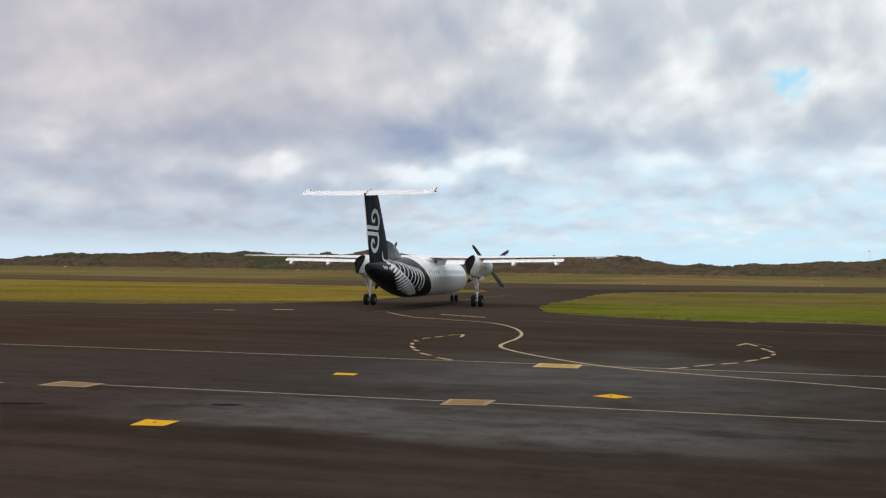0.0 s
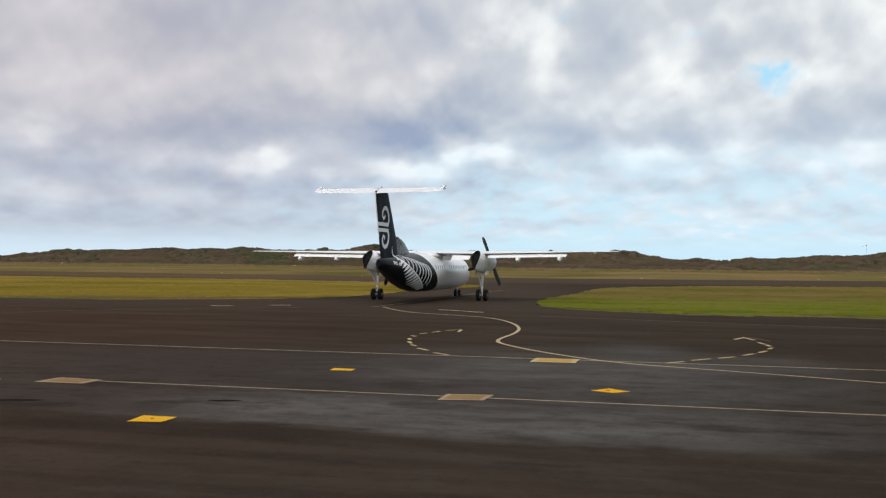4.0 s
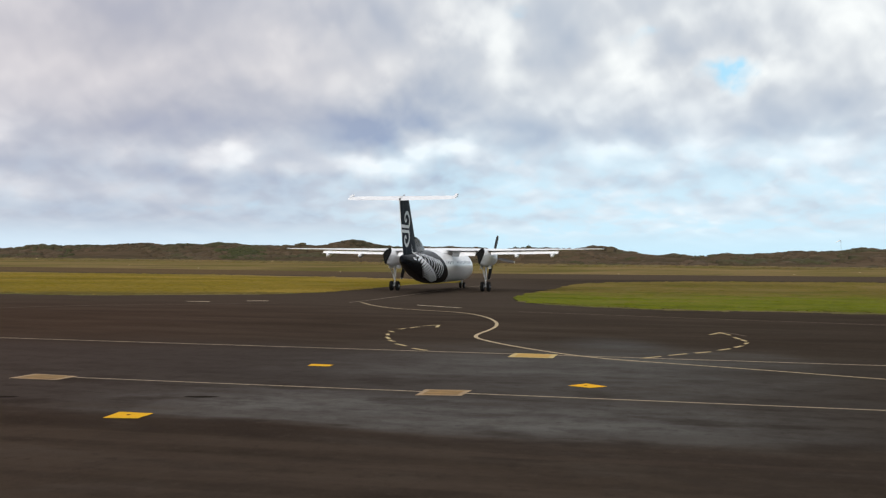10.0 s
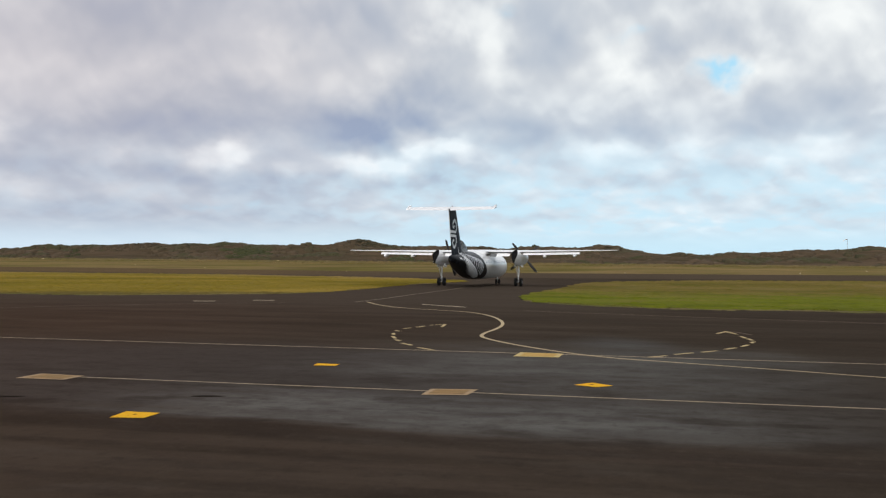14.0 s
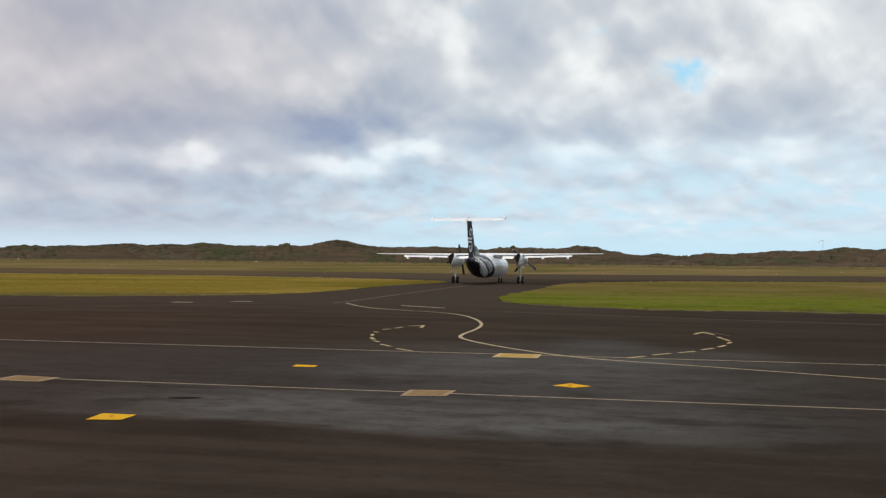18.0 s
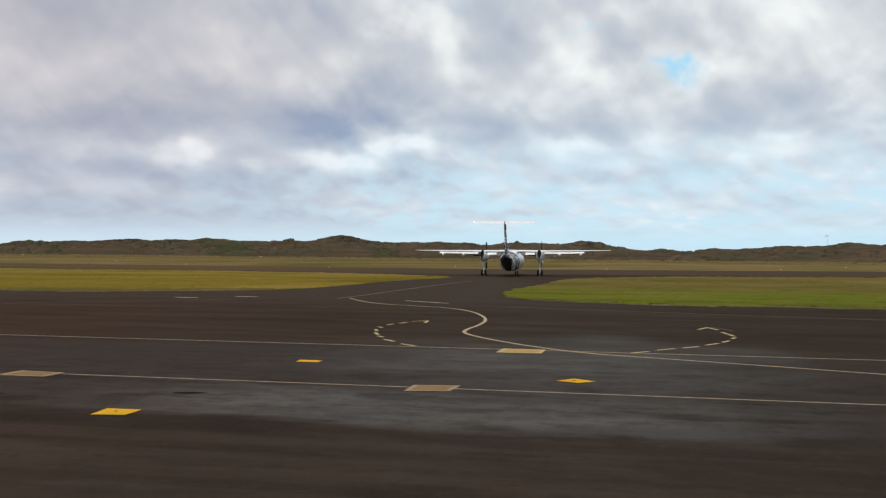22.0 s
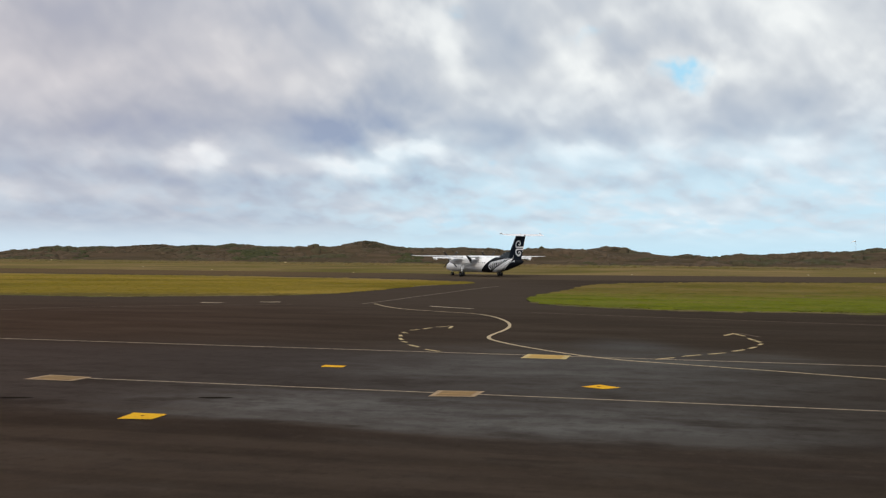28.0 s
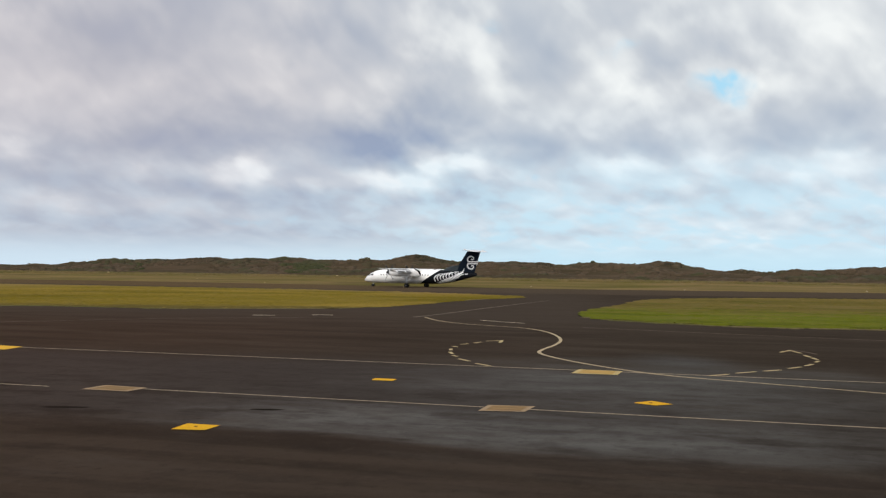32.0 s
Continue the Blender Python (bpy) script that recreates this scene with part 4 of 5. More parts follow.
def dune_tree(az, size):
    d = 402.0
    a = radians(az)
    for _ in range(3):
        x, y = d * math.sin(a), d * math.cos(a)
        d += (CREST - 4 - across(x, y)) / 0.94 * 0.95
    x, y = d * math.sin(a), d * math.cos(a)
    p = Vector((x, y, 0)) - EDGE
    z = dune_height(p.dot(ALONG), p.dot(ACROSS))[2]
    thing = new("dune_tree")
    thing.location = (x, y, z)
    tagged(thing, "dark wind-clipped tree on the dune crest", "tree", "dune trees")
    trunk = join(tube((0, 0, -0.4), (0.1, 0, size * 0.5), 0.14, 0.09), tube((0.1, 0, size * 0.4), (size * 0.4, 0.1, size * 0.75), 0.07, 0.03), tube((0.08, 0, size * 0.35), (-size * 0.4, -0.1, size * 0.7), 0.07, 0.03))
    part("trunk", trunk, BARK, thing)
    r2 = random.Random(int(az * 10) + 500)
    v2, f2 = [], []
    for k in range(110):
        an, rr = r2.uniform(0, math.tau), size * 1.0 * r2.random() ** 0.5
        hh = size * (0.05 + 0.85 * r2.random() * (1 - (rr / size / 1.05) ** 2))
        clump(r2, rr * math.cos(an), rr * math.sin(an), hh, size * 0.22, size * 0.22, v2, f2)
    part("crown", (v2, f2), LEAF, thing, "dense dark green crown")
    return thing


for az, size in ((5.66, 1.15), (8.0, 0.9), (15.0, 1.1), (2.3, 0.7), (4.9, 0.9), (11.0, 0.8), (-1.0, 0.8)):
    dune_tree(az, size)

# ---- small fixtures on the field ----


def windsock(az, dist, top):
    a = radians(az)
    x, y = dist * math.sin(a), dist * math.cos(a)
    p = Vector((x, y, 0)) - EDGE
    z = dune_height(p.dot(ALONG), p.dot(ACROSS))[2] - 0.3
    t = tagged(new("windsock"), "pale windsock on a thin mast on the dunes", "windsock")
    t.location = (x, y, z)
    h = top - z
    part("mast", tube((0, 0, 0), (0, 0, h), 0.05, 0.04), GREY, t)
    part("hoop", tube((0, 0, h - 0.1), (-0.35, 0, h), 0.2, 0.2), STEEL, t)
    part("sock", loft([oval(-0.3 - k * 0.38, 0, h - 0.05 * k * k, 0.19 - 0.03 * k, 0.19 - 0.03 * k, 12) for k in range(5)]), SOCK, t)


windsock(22.6, 402, 2.587 + 402 * 0.0200)


CHALK = plain("weathered marker paint", (0.40, 0.31, 0.19), 0.8, 0.1)


def edge_marker(x, y, size=1.0, label="small white gable-shaped runway edge marker on grass"):
    t = tagged(new("runway_marker"), label, "marker", "runway markers")
    t.location = (x, y, land(x, y) - 0.03)
    w, d, h = 0.45 * size, 0.25 * size, 0.42 * size
    part("panel", loft([[(-w, -d, 0), (w, -d, 0), (w, -d + 0.03, 0), (-w, -d + 0.03, 0)], [(-w, -0.02, h), (w, -0.02, h), (w, 0.01, h), (-w, 0.01, h)]]), CHALK, t)
    part("panel", loft([[(-w, d - 0.03, 0), (w, d - 0.03, 0), (w, d, 0), (-w, d, 0)], [(-w, -0.01, h), (w, -0.01, h), (w, 0.02, h), (-w, 0.02, h)]]), CHALK, t)
    for sx in (-w * 0.8, w * 0.8):
        part("foot", box(sx - 0.03, sx + 0.03, -d, d, -0.02, 0.03, 0.005), GREY, t)


for x, y in ((-78, 258), (-53.3, 228.9), (-18.1, 200.3), (36.6, 192.1), (68.8, 186.9), (88.2, 202.6), (8, 214)):
    edge_marker(x, y, 0.25)
for x, y in ((-139, 352), (-50.5, 318)):
    edge_marker(x, y, 0.75, "pale gable-shaped marker board at the dunes' foot")


# ---- far sky: a cloud deck, low and far at the horizon, nearer overhead ----
DRIFT = 2.63                    # metres a second, to the left


def deck(e):
    """Distance of the deck at a height of e degrees."""
    if e <= 1.5:
        return 4600.0
    return 4830.0 / interp(e, (1.5, 6.5, 10, 13, 18, 24, 30), (1.05, 4.55, 5.6, 7.2, 9.0, 11.0, 12.5))


def sky_ring():
    us = list(range(-180, 181, 3))
    es = [-1.2, 0, 0.75] + [1.5 + 0.5 * k for k in range(34)] + [19, 20, 22, 24, 26, 28, 30]
    v, f = grid(us, es, lambda a, e: (deck(e) * math.sin(radians(a)), deck(e) * math.cos(radians(a)), 2.587 + deck(e) * math.tan(radians(e))))
    me = mesh_of("sky_backdrop", v, f, True, sky_mat())
    uv = me.uv_layers.new(name="bearing")
    n = len(es)
    for loop in me.loops:
        i, j = divmod(loop.vertex_index, n)
        uv.data[loop.index].uv = (us[i], es[j])
    ob = new("backdrop", me)
    return tagged(ob, "grey and white broken cloud with blue gaps", "sky", kind="structure")


backdrop = sky_ring()

# ---- the aircraft: +x forward, +y to its left, origin on the ground between the main wheels ----
FX = (-12.95, -12.5, -11.5, -10.0, -8.4, -6.8, -5.2, -3.6, -2.0, 4.0, 6.6, 7.6, 8.6, 9.6, 10.4, 11.0, 11.5, 11.85, 12.02)
FZ = (2.68, 2.64, 2.53, 2.36, 2.22, 2.13, 2.09, 2.075, 2.075, 2.075, 2.075, 2.07, 2.03, 1.9, 1.74, 1.59, 1.45, 1.36, 1.31)
FRY = (0.14, 0.30, 0.52, 0.76, 0.97, 1.14, 1.26, 1.32, 1.34, 1.34, 1.34, 1.32, 1.26, 1.12, 0.92, 0.72, 0.48, 0.24, 0.04)
FRZ = (0.22, 0.36, 0.54, 0.76, 0.99, 1.19, 1.32, 1.365, 1.365, 1.365, 1.365, 1.34, 1.27, 1.12, 0.9, 0.69, 0.46, 0.22, 0.04)


def hull(x, z):
    """Half breadth of the fuselage at x, z."""
    zc, ry, rz = interp(x, FX, FZ), interp(x, FX, FRY), interp(x, FX, FRZ)
    return ry * math.sqrt(max(0.0, 1 - ((z - zc) / rz) ** 2))


def foil(le, te, y, z, thick, n=12, vertical=False):
    """A closed wing section; for the fin y is the height and z the side."""
    ring = []
    c = le - te
    for k in range(2 * n):
        t = k / n
        up = t <= 1
        u = t if up else 2 - t
        u = 0.5 - 0.5 * math.cos(math.pi * u)
        h = thick * c * 2.6 * (0.2969 * math.sqrt(u) - 0.126 * u - 0.3516 * u * u + 0.2843 * u ** 3 - 0.1036 * u ** 4) / 0.52
        h = h if up else -h * (0.55 if not vertical else 1)
        x = le - u * c
        ring.append((x, z + h, y) if vertical else (x, y, z + h))
    return ring


def fin_le(z):
    return interp(z, (2.6, 3.2, 4.4, 7.02), (-8.35, -8.55, -9.1, -10.9))


def fin_te(z):
    return interp(z, (2.6, 7.02), (-12.35, -13.72))


def fin_half(x, z):
    le, te = fin_le(z), fin_te(z)
    u = clamp((le - x) / (le - te), 0, 1)
    th = fin_thick(z)
    r = clamp((te + 1.15 - x) / 1.15, 0, 1)
    rud = 0.085 * 1.15 * 2.6 * 1.12 * (0.2969 * math.sqrt(r) - 0.126 * r - 0.3516 * r * r + 0.2843 * r ** 3 - 0.1036 * r ** 4) / 0.52
    return max(rud, th * (le - te) * 2.6 * (0.2969 * math.sqrt(u) - 0.126 * u - 0.3516 * u * u + 0.2843 * u ** 3 - 0.1036 * u ** 4) / 0.52)


def fin_thick(z):
    return 0.18 / (fin_le(z) - fin_te(z))


def wing_line(y):
    """Leading edge, trailing edge, height of the wing at y metres out."""
    a = abs(y)
    return interp(a, (0, 3.94, 13.7), (1.75, 1.75, 0.85)), interp(a, (0, 3.94, 13.7), (-1.15, -1.15, -0.35)), interp(a, (0, 3.94, 13.7), (3.44, 3.40, 3.57))


def ribbon(pts, widths, onto, side):
    """A tapered strip laid on a surface; pts in the side view (x, z)."""
    vs, fs = [], []
    for i, p in enumerate(pts):
        a, b = pts[max(i - 1, 0)], pts[min(i + 1, len(pts) - 1)]
        d = Vector((b[0] - a[0], b[1] - a[1]))
        d.normalize()
        w = widths[i] / 2
        for k in (-1, 0, 1):
            x, z = p[0] - d.y * w * k, p[1] + d.x * w * k
            vs.append((x, side * (onto(x, z) + 0.012), z))
        if i:
            o = 3 * i
            fs += [(o - 3, o - 2, o + 1, o), (o - 2, o - 1, o + 2, o + 1)]
    return vs, fs


def bez(p0, p1, p2, n=7):
    return [tuple((1 - t) ** 2 * a + 2 * t * (1 - t) * b + t * t * c for a, b, c in zip(p0, p1, p2)) for t in (k / n for k in range(n + 1))]


def patch(x, z, w, h, side, r=0.08, onto=hull, lift=0.01):
    """A rounded panel that follows the hull."""
    ring = []
    for sx, sz in ((1, 1), (-1, 1), (-1, -1), (1, -1)):
        for k in range(4):
            a = math.atan2(sz, sx) - math.pi / 4 + k * math.pi / 6
            ring.append((x + sx * (w / 2 - r) + r * math.cos(a), z + sz * (h / 2 - r) + r * math.sin(a)))
    vs = [(px, side * (onto(px, pz) + lift), pz) for px, pz in ring]
    vs.append((x, side * (onto(x, z) + lift), z))
    n = len(ring)
    return vs, [(k, (k + 1) % n, n) for k in range(n)]


def wheel(r, w, y, rim=0.5):
    """Tyre and rim rings about the y axis, centred at y."""
    def ring(rad, yy):
        return [(rad * math.cos(k * math.tau / 24), yy, rad * math.sin(k * math.tau / 24)) for k in range(24)]
    tyre = loft([ring(r * rim, y - w * .42), ring(r * .86, y - w * .5), ring(r * .97, y - w * .36), ring(r, y), ring(r * .97, y + w * .36), ring(r * .86, y + w * .5), ring(r * rim, y + w * .42)], True)
    hub = loft([ring(r * .2, y - w * .46), ring(r * rim * .96, y - w * .44), ring(r * rim * .96, y + w * .44), ring(r * .2, y + w * .46)], True)
    return tyre, hub


def propeller(side, parent):
    hub = part("propeller", loft([[(x, rr * math.cos(k * math.tau / 18), rr * math.sin(k * math.tau / 18)) for k in range(18)] for x, rr in ((-0.15, 0.30), (0.1, 0.31), (0.4, 0.25), (0.62, 0.14), (0.72, 0.02))]), BLADE, parent, "black four-bladed propeller", True)
    for b in range(4):
        rings = []
        for r, c, tw in ((0.2, 0.12, 60), (0.5, 0.24, 48), (0.9, 0.30, 36), (1.4, 0.30, 27), (1.75, 0.26, 22), (1.93, 0.17, 20), (1.98, 0.05, 20)):
            m = Matrix.Rotation(b * math.pi / 2, 4, "X") @ Matrix.Translation((0, 0, r)) @ Matrix.Rotation(radians(90 - tw), 4, "Z")
            rings.append([tuple(m @ Vector((c / 2 * math.cos(k * math.tau / 10), 0.035 * math.sin(k * math.tau / 10), 0))) for k in range(10)])
        part("blade", loft(rings), BLADE, hub, smooth=True)
        m = Matrix.Rotation(b * math.pi / 2, 4, "X")
        tip = moved(box(-0.03, 0.03, -0.085, 0.085, 1.9, 1.945, 0.01), m @ Matrix.Rotation(radians(-20), 4, "Z"))
        part("blade_tip", tip, SILVER, hub, "pale blade tip band")
    hub.location = (3.95, side * 3.94, 2.86)
    return hub


def rake(dz, rz):
    """How far the rim of the exhaust leans forward towards its top."""
    v = clamp(dz / rz, -1, 1)
    return 0.45 * dz + 0.75 * max(0.0, v) ** 1.5


def pinch(dz, rz):
    """The exhaust narrows towards the bottom."""
    return 0.55 * clamp(0.35 - dz / rz, 0, 1)


def aircraft():
    t = tagged(new("airliner"), "white twin-propeller airliner with black fern-patterned tail, on the taxiway", "airplane")
    body = part("fuselage", loft([oval(x, 0, a, b, c, 40) for x, a, b, c in zip(*(np.interp(np.linspace(FX[0], FX[-1], 90), FX, q) for q in (FX, FZ, FRY, FRZ)))]), LIVERY, t, "white fuselage, black aft of a raked line", True)

    # cabin windows, doors, cockpit
    for side in (1, -1):
        for k in range(18):
            x = 7.4 - k * 0.62
            if -0.4 < x < 0.6:
                continue
            part("cabin_window", patch(x, 2.42, 0.22, 0.30, side, 0.08), CABIN, body)
        part("cabin_door", patch(8.45, 2.2, 0.75, 1.6, side, 0.1, lift=0.008), WHITE, body, "white cabin door panel")
        part("service_door", patch(-4.05, 2.5, 0.7, 1.1, side, 0.1, lift=0.006), LIVERY, body)
        part("side_window", patch(9.72, 2.42, 0.72, 0.40, side, 0.09, lift=0.012), GLASS, body, "dark cockpit side window")
        part("windscreen", ribbon([(10.22, 2.46), (10.5, 2.32), (10.78, 2.16)], [0.36, 0.36, 0.26], hull, side), GLASS, body, "dark windscreen pane")
        part("belly_stripe", patch(-1.7 if side < 0 else 1.0, 1.38, 0.5, 0.10, side, 0.04), SILVER, body)
    part("wing_fairing", loft([oval(x, 0, 3.22, ry, rz, 24) for x, ry, rz in ((2.9, 0.1, 0.05), (2.3, 0.75, 0.26), (1.5, 1.0, 0.36), (-0.9, 1.0, 0.36), (-2.2, 0.7, 0.24), (-3.2, 0.1, 0.04))]), WHITE, t, "white fairing of wing root", True)
    for x in (3.6, -3.4):
        part("antenna", loft([foil(x, x - 0.35, 3.5, 0, 0.1, 5, True), foil(x - 0.15, x - 0.35, 3.66, 0, 0.1, 5, True)]), WHITE, t)

    # wing, flaps, ailerons
    ys = [-13.7, -13.55, -12, -9, -6, -3.94, -2, 0, 2, 3.94, 6, 9, 12, 13.55, 13.7]
    rings = []
    for y in ys:
        le, te, z = wing_line(y)
        k = 0.55 if abs(y) == 13.7 else 1
        rings.append(foil(le - (1 - k) * 0.4, te, y, z, k * interp(abs(y), (0, 4, 10, 13.7), (0.15, 0.145, 0.12, 0.09))))
    part("wing", loft(rings), WHITE, t, "long straight white high wing", True)
    for side in (1, -1):
        # innermost panel: shade of the wing-root gap is put into its grey
        for a, b, steep, mt in ((1.36, 1.95, 0.6, SHADE_GREY), (2.0, 3.3, 0.5, WHITE), (4.6, 10.1, 0.34, WHITE)):
            rr = []
            for y in (a, b):
                le, te, z = wing_line(y)
                c = 0.62
                rr.append([(px, side * py, pz - (te + 0.35 - px) * steep - 0.02) for px, py, pz in foil(te + 0.25, te + 0.25 - c, y, z - 0.06, 0.14, 8)])
            part("flap", loft(rr), mt, t, "wing flap, lowered", True)
        for y in (6.7, 9.6):
            te, z = wing_line(y)[1:]
            part("flap_fairing", loft([oval(x, side * y, z - 0.36 + dz, r * 1.5, r * 1.9, 10) for x, r, dz in ((te + 1.0, 0.02, 0.1), (te + 0.6, 0.1, 0.02), (te, 0.13, -0.04), (te - 0.45, 0.08, -0.14), (te - 0.6, 0.02, -0.16))]), WHITE, t, smooth=True)
        le, te, z = wing_line(13.6)
        part("tip_light", loft([oval(x, side * 13.72, z + 0.03, r, r, 8) for x, r in ((0.75, 0.02), (0.6, 0.06), (0.2, 0.05), (0.1, 0.01))]), GLASS, t)
        for k in range(3):
            y = 11.2 + k * 1.0
            part("static_wick", tube((-0.45, side * y, wing_line(y)[2]), (-0.75, side * y, wing_line(y)[2] - 0.02), 0.012), BLACK, t)

    # engine nacelles with gear
    for side in (1, -1):
        y0 = side * 3.94
        st = ((3.82, 2.86, 0.32, 0.36), (3.6, 2.84, 0.44, 0.52), (3.0, 2.82, 0.54, 0.66), (2.0, 2.82, 0.58, 0.74), (0.6, 2.80, 0.60, 0.78), (-0.8, 2.83, 0.54, 0.77), (-1.8, 2.90, 0.44, 0.72), (-2.7, 2.95, 0.31, 0.64))
        rr = []
        for x, zc, ry, rz in st:
            k = clamp((0.5 - x) / 3.0, 0, 1)
            rr.append([(px + k * rake(pz - zc, rz), y0 + (py - y0) * (1 - k * pinch(pz - zc, rz)), pz) for px, py, pz in oval(x, y0, zc, ry, rz, 28)])
        nac = part("nacelle", loft(rr, False), WHITE, t, "white engine nacelle under the wing", True)
        zc, ry, rz = 2.95, 0.31, 0.64
        lip = []
        for dx, k in ((0.12, 1.05), (0.0, 1.03), (-0.12, 0.99), (-0.10, 0.9), (0.3, 0.85), (1.2, 0.6)):
            lip.append([(-2.7 + dx + rake(pz - zc, rz), y0 + (py - y0) * (1 - pinch(pz - zc, rz)), pz) for px, py, pz in oval(0, y0, zc, ry * k, rz * k, 28)])
        part("exhaust", loft(lip), SOOT, nac, "black sooty exhaust opening at the nacelle's rear", True)
        part("air_intake", loft([oval(x, y0, 2.42 + dz, 0.22, 0.12, 14) for x, dz in ((3.75, 0), (3.5, 0), (2.9, 0.12))]), SOOT, nac, "dark intake under the spinner")
        for dy in (-0.36, 0.36):
            part("gear_door", moved(box(-0.55, 0.75, -0.015, 0.015, -0.22, 0.05, 0.01), Matrix.Translation((0, y0 + dy, 2.12))), WHITE, nac, "white open wheel-bay door")
        part("oleo_leg", join(tube((0.25, y0, 2.25), (0.02, y0, 0.95), 0.10, 0.09, 14), tube((0.02, y0, 0.98), (0, y0, 0.42), 0.06, 0.06, 14)), WHITE, nac, "white main undercarriage leg", True)
        part("drag_brace", join(tube((-1.0, y0 - 0.12, 2.15), (0.03, y0 - 0.05, 1.0), 0.045), tube((-1.0, y0 + 0.12, 2.15), (0.03, y0 + 0.05, 1.0), 0.045)), WHITE, nac)
        part("torque_link", join(tube((0.02, y0, 0.95), (-0.28, y0, 0.7), 0.03), tube((-0.28, y0, 0.7), (0, y0, 0.45), 0.03)), GREY, nac)
        part("axle", tube((0, y0 - 0.42, 0.42), (0, y0 + 0.42, 0.42), 0.05), GREY, nac)
        for dy in (-0.26, 0.26):
            tyre, hub = wheel(0.42, 0.27, 0)
            w = part("main_wheel", tyre, RUBBER, t, "black tyre of main undercarriage", True)
            w.location = (0, y0 + dy, 0.42)
            part("rim", hub, RIM, w)
            WHEELS.append((w, 0.42))
        PROPS.append(propeller(side, t))

    # nose gear
    part("nose_leg", join(tube((9.85, 0, 1.15), (10.0, 0, 0.5), 0.07), tube((10.0, 0, 0.5), (10.02, 0, 0.28), 0.045)), WHITE, t, "white nose undercarriage leg", True)
    part("nose_brace", tube((9.2, 0, 1.0), (9.98, 0, 0.6), 0.035), WHITE, t)
    for dy in (-0.28, 0.28):
        part("nose_gear_door", moved(box(-0.7, 0.15, -0.012, 0.012, -0.22, 0.06, 0.01), Matrix.Translation((9.9, dy, 1.02))), WHITE, t)
    for dy in (-0.17, 0.17):
        tyre, hub = wheel(0.28, 0.17, 0)
        w = part("nose_wheel", tyre, RUBBER, t, "small black nose wheel", True)
        w.location = (10.02, dy, 0.28)
        part("rim", hub, RIM, w)
        WHEELS.append((w, 0.28))

    # fin and rudder
    zs = [2.6, 3.0, 3.2, 3.35, 3.5, 3.7, 3.9, 4.15, 4.4, 5.0, 5.7, 6.4, 7.02]
    fin = part("fin", loft([foil(fin_le(z), fin_te(z) + 0.25, z, 0, fin_thick(z) * 1.0, 14, True) for z in zs]), BLACK, t, "tall black swept tail fin", True)
    # dorsal fillet, rounded over towards the front
    part("dorsal_fin", loft([foil(le, te, z, 0, 0.24 / (le - te), 14, True) for z, le, te in ((2.9, -5.2, -9.6), (3.3, -5.55, -9.6), (3.55, -5.95, -9.6), (3.8, -6.5, -9.6), (4.05, -7.1, -9.6), (4.22, -7.75, -9.7), (4.33, -8.5, -9.8), (4.36, -9.0, -9.8))]), DORSAL, t, "black dorsal fillet before the fin, greyed for sky reflection", True)
    part("rudder", loft([[(x, y * 1.12, zz) for x, y, zz in foil(fin_te(z) + 1.15, fin_te(z), z, 0, 0.085, 8, True)] for z in (3.0, 4.0, 5.0, 6.0, 7.0)]), BLACK, t, "black rudder", True)

    part("rudder_edge", tube((fin_te(4.3), 0, 4.3), (fin_te(6.9), 0, 6.9), 0.03), SILVER, t, "pale trailing edge strip of the rudder")

    # tailplane on top of the fin
    rr = []
    for y in (-3.96, -3.85, -2, 0, 2, 3.85, 3.96):
        a = abs(y) / 3.96
        le, te = -11.2 - 0.5 * a, -13.6 + 0.4 * a
        rr.append(foil(le - (0.25 if a == 1 else 0), te + 0.75, y, 7.19, 0.10 if a < 1 else 0.06))
    part("tailplane", loft(rr), TAIL_WHITE, t, "straight white tailplane on top of the fin", True)
    for side in (1, -1):
        droop = Matrix.Translation((-12.6, 0, 7.19)) @ Matrix.Rotation(radians(-19), 4, "Y") @ Matrix.Translation((12.6, 0, -7.19))
        part("elevator", moved(loft([foil(-12.5, -13.6 + 0.06 * y, side * y, 7.19, 0.13, 8) for y in (0.03, 2.0, 3.8)]), droop), TAIL_WHITE, t, "white elevator, slightly drooping", True)
        part("elevator_horn", moved(loft([foil(-12.0, -13.25 - 0.1 * (y < 3.9), side * y, 7.20, 0.13, 8) for y in (3.8, 3.93, 3.99)]), droop), TAIL_WHITE, t, "elevator horn at the tailplane's end", True)
    part("tail_fairing", loft([oval(x, 0, 7.12, ry, rz, 16) for x, ry, rz in ((-10.9, 0.02, 0.02), (-11.2, 0.11, 0.12), (-12.2, 0.13, 0.14), (-12.6, 0.09, 0.1), (-12.9, 0.02, 0.02))]), BLACK, t, "dark bullet fairing", True)
    part("beacon", loft([oval(-12.3 + dx, 0, 7.31, r, r, 8) for dx, r in ((0.1, 0.02), (0, 0.06), (-0.1, 0.02))]), GREY, t)

    # fern and spiral livery on both sides
    for side in (1, -1):
        rib = bez((-4.8, 0.95), (-7.1, 1.66), (-9.2, 2.6), 11) + bez((-9.2, 2.6), (-9.9, 3.0), (-10.3, 3.45), 4)[1:]
        part("fern_stem", ribbon(rib, [0.05 + 0.07 * min(1, k / 6) for k in range(len(rib))], hull, side), SILVER, body, "white fern stem painted on the tail")

        def on_rib(i):
            a, b = rib[int(i)], rib[int(i) + 1]
            return tuple(u + (v - u) * (i - int(i)) for u, v in zip(a, b))

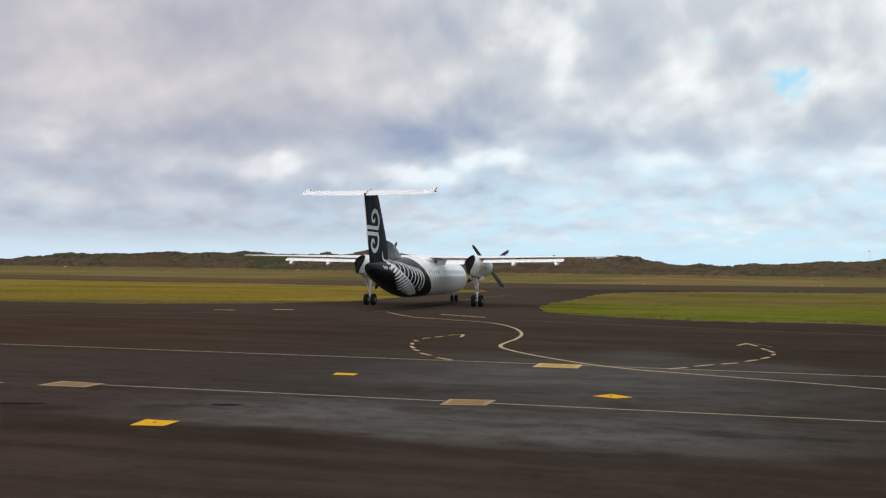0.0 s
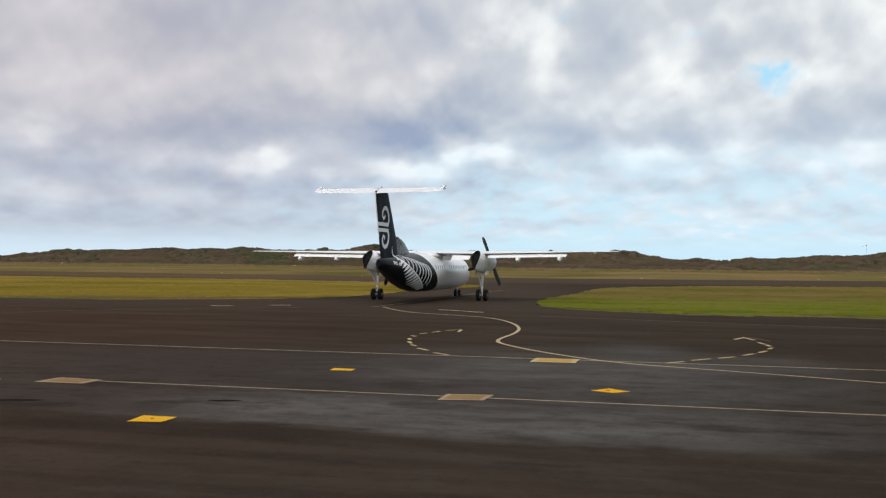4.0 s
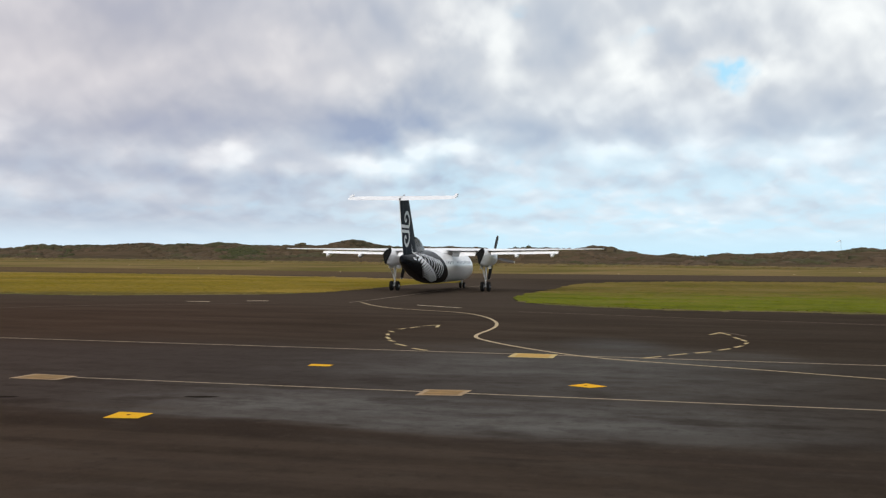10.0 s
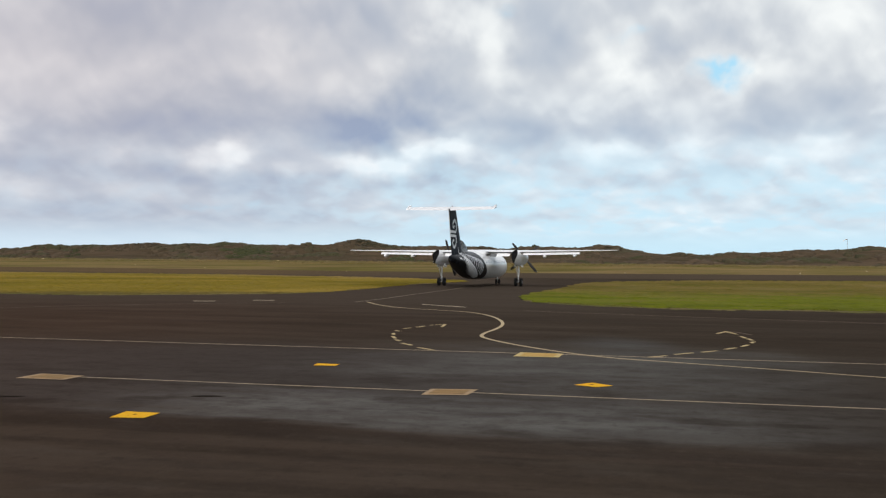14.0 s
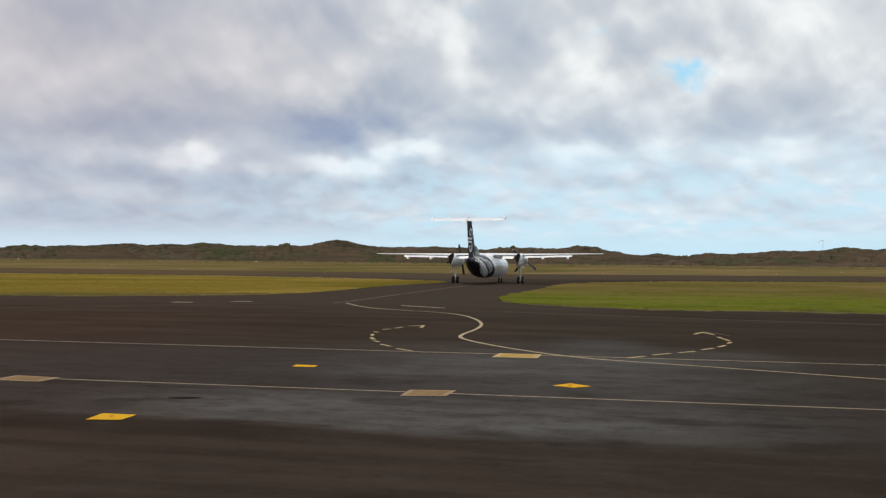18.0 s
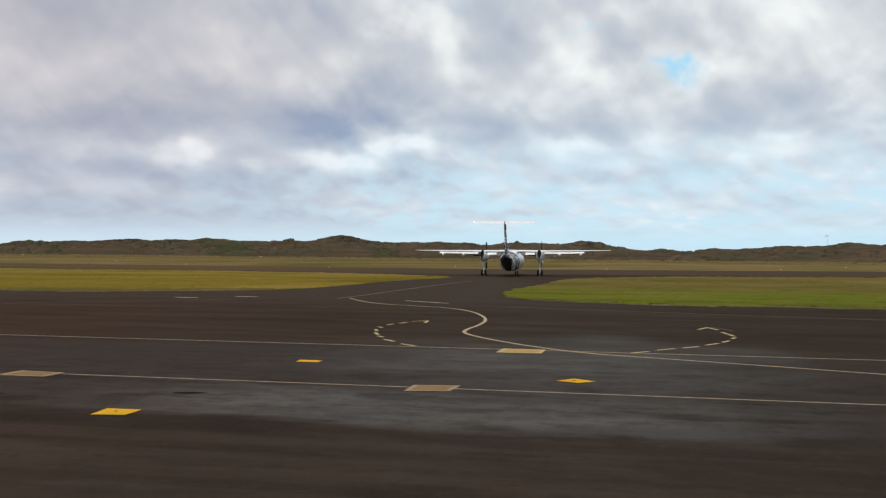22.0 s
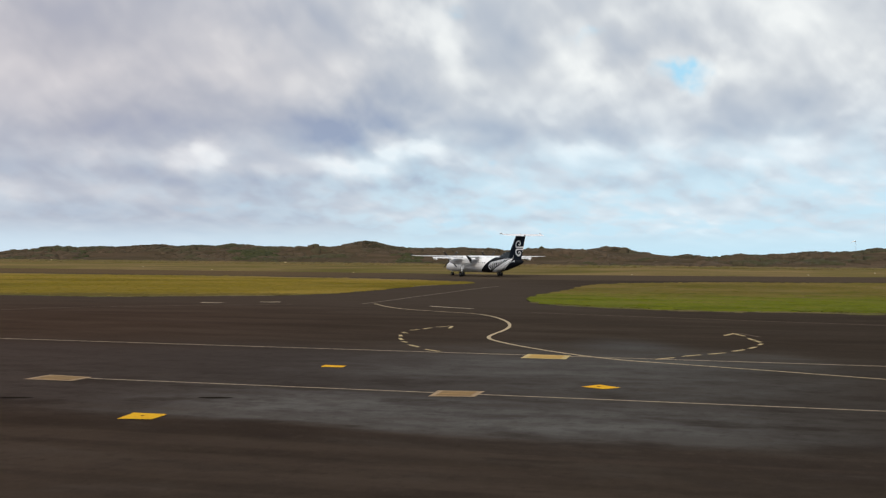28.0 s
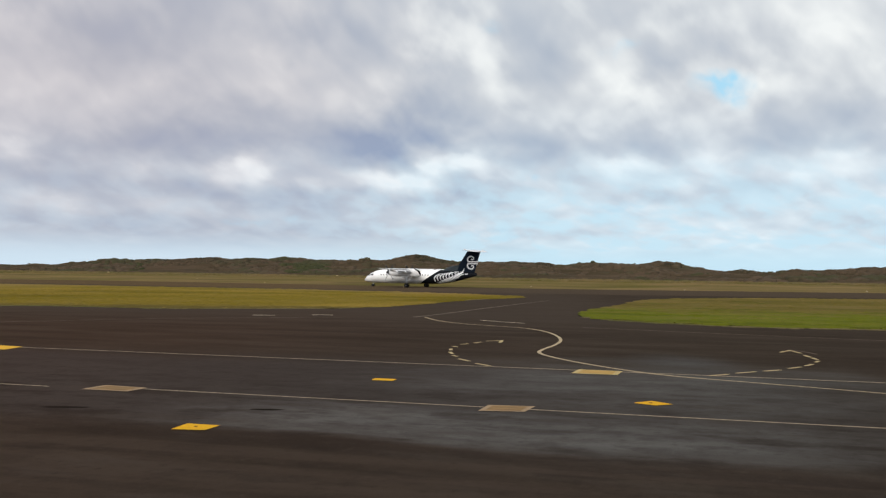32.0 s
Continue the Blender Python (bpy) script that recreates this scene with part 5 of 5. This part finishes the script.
        # long fronds above the stem, bowed forward
        for k in range(9):
            f = k / 8
            q = on_rib(0.25 + 11.5 * f)
            ln = 1.72 * (1 - 0.55 * f)
            pts = bez(q, (q[0] + 0.62 * ln, q[1] + 0.62 * ln), (q[0] - 0.5 * ln, min(q[1] + ln, 3.28)))
            part("fern_frond", ribbon(pts, [w * (1 - 0.35 * f) for w in (0.08, 0.16, 0.21, 0.23, 0.22, 0.18, 0.11, 0.02)], hull, side), SILVER, body)
        # short fronds hanging back below it
        for k in range(14):
            q = on_rib(0.7 + 12.6 * k / 13)
            ln = 1.25 * math.sin(math.pi * (0.2 + 0.66 * k / 13))
            end = q[0] - 0.95 * ln
            low = interp(end, FX, FZ) - 0.9 * interp(end, FX, FRZ)
            pts = bez(q, (q[0] - 0.5 * ln, max(q[1] - 0.16 * ln, low)), (end, max(q[1] - 0.34 * ln, low)))
            part("fern_frond", ribbon(pts, [0.12, 0.18, 0.20, 0.20, 0.18, 0.15, 0.09, 0.02], hull, side), SILVER, body)
        up = bez((-9.6, 2.75), (-10.15, 3.05), (-10.3, 3.75), 8)
        part("fern_tip", ribbon(up, [0.22, 0.23, 0.24, 0.24, 0.22, 0.19, 0.15, 0.09, 0.03], lambda x, z: max(hull(x, z), fin_half(x, z)), side), SILVER, fin)

        # plain double-hook emblem with two bars
        for flip in (1, -1):
            pts = [(-11.2, 4.88 + flip * 0.18), (-11.02, 4.88 + flip * 0.5), (-11.12, 4.88 + flip * 0.86), (-11.45, 4.88 + flip * 1.14), (-11.9, 4.88 + flip * 1.18), (-12.22, 4.88 + flip * 0.98),
                   (-12.28, 4.88 + flip * 0.72), (-12.08, 4.88 + flip * 0.55), (-11.84, 4.88 + flip * 0.62), (-11.8, 4.88 + flip * 0.76)]
            line = [(v.x, v.y) for v in smooth_line(pts, 4)]
            n = len(line)
            part("emblem_hook", ribbon(line, [0.26 - 0.16 * max(0, (m / n - 0.35)) for m in range(n)], fin_half, side), SILVER, fin, "white hook of the tail emblem")
            part("emblem_bar", ribbon([(-11.1 - m * 0.2, 4.88 + flip * 0.18) for m in range(11)], [0.22] * 11, fin_half, side), SILVER, fin)
        for k in range(6):
            if k != 2:
                part("lettering_bar", ribbon([(-10.2 - k * 0.2, 2.62 + 0.02 * k), (-10.32 - k * 0.2, 2.62 + 0.02 * k)], [0.2, 0.2], hull, side), SILVER, body, "small white bar")
    return t


WHEELS, PROPS = [], []
plane = aircraft()

# ---- motion ----
# seconds, x, y, heading (degrees clockwise from +y) of the airliner
TAXI = (
    (0, -2.28, 70.62, 12.8), (3, -1.82, 71.91, 12.3), (6, -1.34, 74.39, 12.3), (8, -0.52, 78.32, 12.7), (10, 0.80, 84.04, 12.8), (12, 2.36, 91.46, 13.4),
    (14, 4.40, 99.78, 14.0), (17, 7.59, 113.56, 13.6), (18, 8.71, 118.34, 13.6), (20, 11.02, 128.32, 13.1), (21, 12.11, 133.58, 12.0), (22, 13.06, 139.04, 9.5),
    (23, 13.65, 144.74, 4.9), (24, 13.75, 150.67, -1.1), (25, 13.22, 156.73, -7.5), (25.5, 12.68, 159.77, -10.7), (27.5, 8.33, 171.59, -25.3),
    (28, 6.71, 174.39, -29.7), (29, 2.78, 179.73, -39.4), (30, -2.14, 184.63, -48.7), (31, -8.07, 189.05, -57.4), (32, -14.94, 192.97, -65.1))
# blade angle of each propeller, degrees, at whole seconds
SPIN_LEFT = {0: 25, 1: 53, 2: 21, 3: 50, 6: 37, 7: 43, 8: 85, 9: 73, 10: 12, 11: 12, 12: 4, 13: 0, 14: 75, 17: 30, 18: 80, 19: 13, 20: 0, 21: 27, 22: 0, 23: 15, 24: 70, 25: 66, 28: 45, 30: 45, 32: 45}
SPIN_RIGHT = {0: 53, 1: 46, 2: 7, 3: 14, 6: 2, 7: 44, 8: 4, 9: 53, 10: 12, 11: 72, 12: 55, 13: 45, 14: 50, 17: 5, 18: 40, 19: 5, 20: 0, 21: 10, 22: 3, 23: 30, 24: 60, 25: 80, 28: 45, 30: 45, 32: 45}


def roll_on():
    """Distance rolled along the path at each 1/30 s, a Hermite curve through the rows."""
    ts = [r[0] for r in TAXI]
    P = [Vector((r[1], r[2])) for r in TAXI]
    m = []
    for i in range(len(P)):
        a, b = max(i - 1, 0), min(i + 1, len(P) - 1)
        m.append((P[b] - P[a]) / (ts[b] - ts[a]))
    out, dist, last = [], 0.0, P[0]
    for k in range(0, 32 * 30 + 1):
        t = k / 30
        i = min(max(j for j in range(len(ts)) if ts[j] <= t), len(ts) - 2)
        h = ts[i + 1] - ts[i]
        u = (t - ts[i]) / h
        p = P[i] * (2 * u ** 3 - 3 * u * u + 1) + m[i] * h * (u ** 3 - 2 * u * u + u) + P[i + 1] * (3 * u * u - 2 * u ** 3) + m[i + 1] * h * (u ** 3 - u * u)
        dist += (p - last).length
        last = p
        out.append((t, dist))
    return out


def spin_angles(spin):
    ks = sorted(spin)
    tot, out = [float(spin[0])], []
    for a, b in zip(ks, ks[1:]):
        want = 1140.0 * (b - a)
        d = (spin[b] - spin[a]) % 90
        tot.append(tot[-1] + d + 90 * round((want - d) / 90))
    for k in range(0, 32 * 15 + 1):
        out.append((k / 15, interp(k / 15, ks, tot)))
    return out


def motions():
    rows = []
    for t, x, y, hd in TAXI:
        h = radians(hd)
        nose = land(x + 10 * math.sin(h), y + 10 * math.cos(h))
        mid = land(x, y)
        pitch = -math.degrees(math.atan2(nose - mid, 10.0))
        rows.append((t, Matrix.Translation((x, y, mid)) @ Matrix.Rotation(radians(90 - hd), 4, "Z") @ Matrix.Rotation(radians(pitch), 4, "Y")))
    walk(plane, rows)
    rolled = roll_on()
    for w, r in WHEELS:
        at = w.location.copy()
        walk(w, [(t, Matrix.Translation(at) @ Matrix.Rotation(d / r, 4, "Y")) for i, (t, d) in enumerate(rolled) if i % (3 if d < 16 else 2 if r > 0.3 else 1) == 0])
    for p, spin in zip(PROPS, (SPIN_LEFT, SPIN_RIGHT)):
        at = p.location.copy()
        walk(p, [(t, Matrix.Translation(at) @ Matrix.Rotation(radians(a), 4, "X")) for t, a in spin_angles(spin)])
    # clouds drift to the left on the wind
    walk(backdrop, [(t, Matrix.Translation((DRIFT * (9 - t), 0, 0))) for t in (0, 8, 16, 24, 32)])


motions()
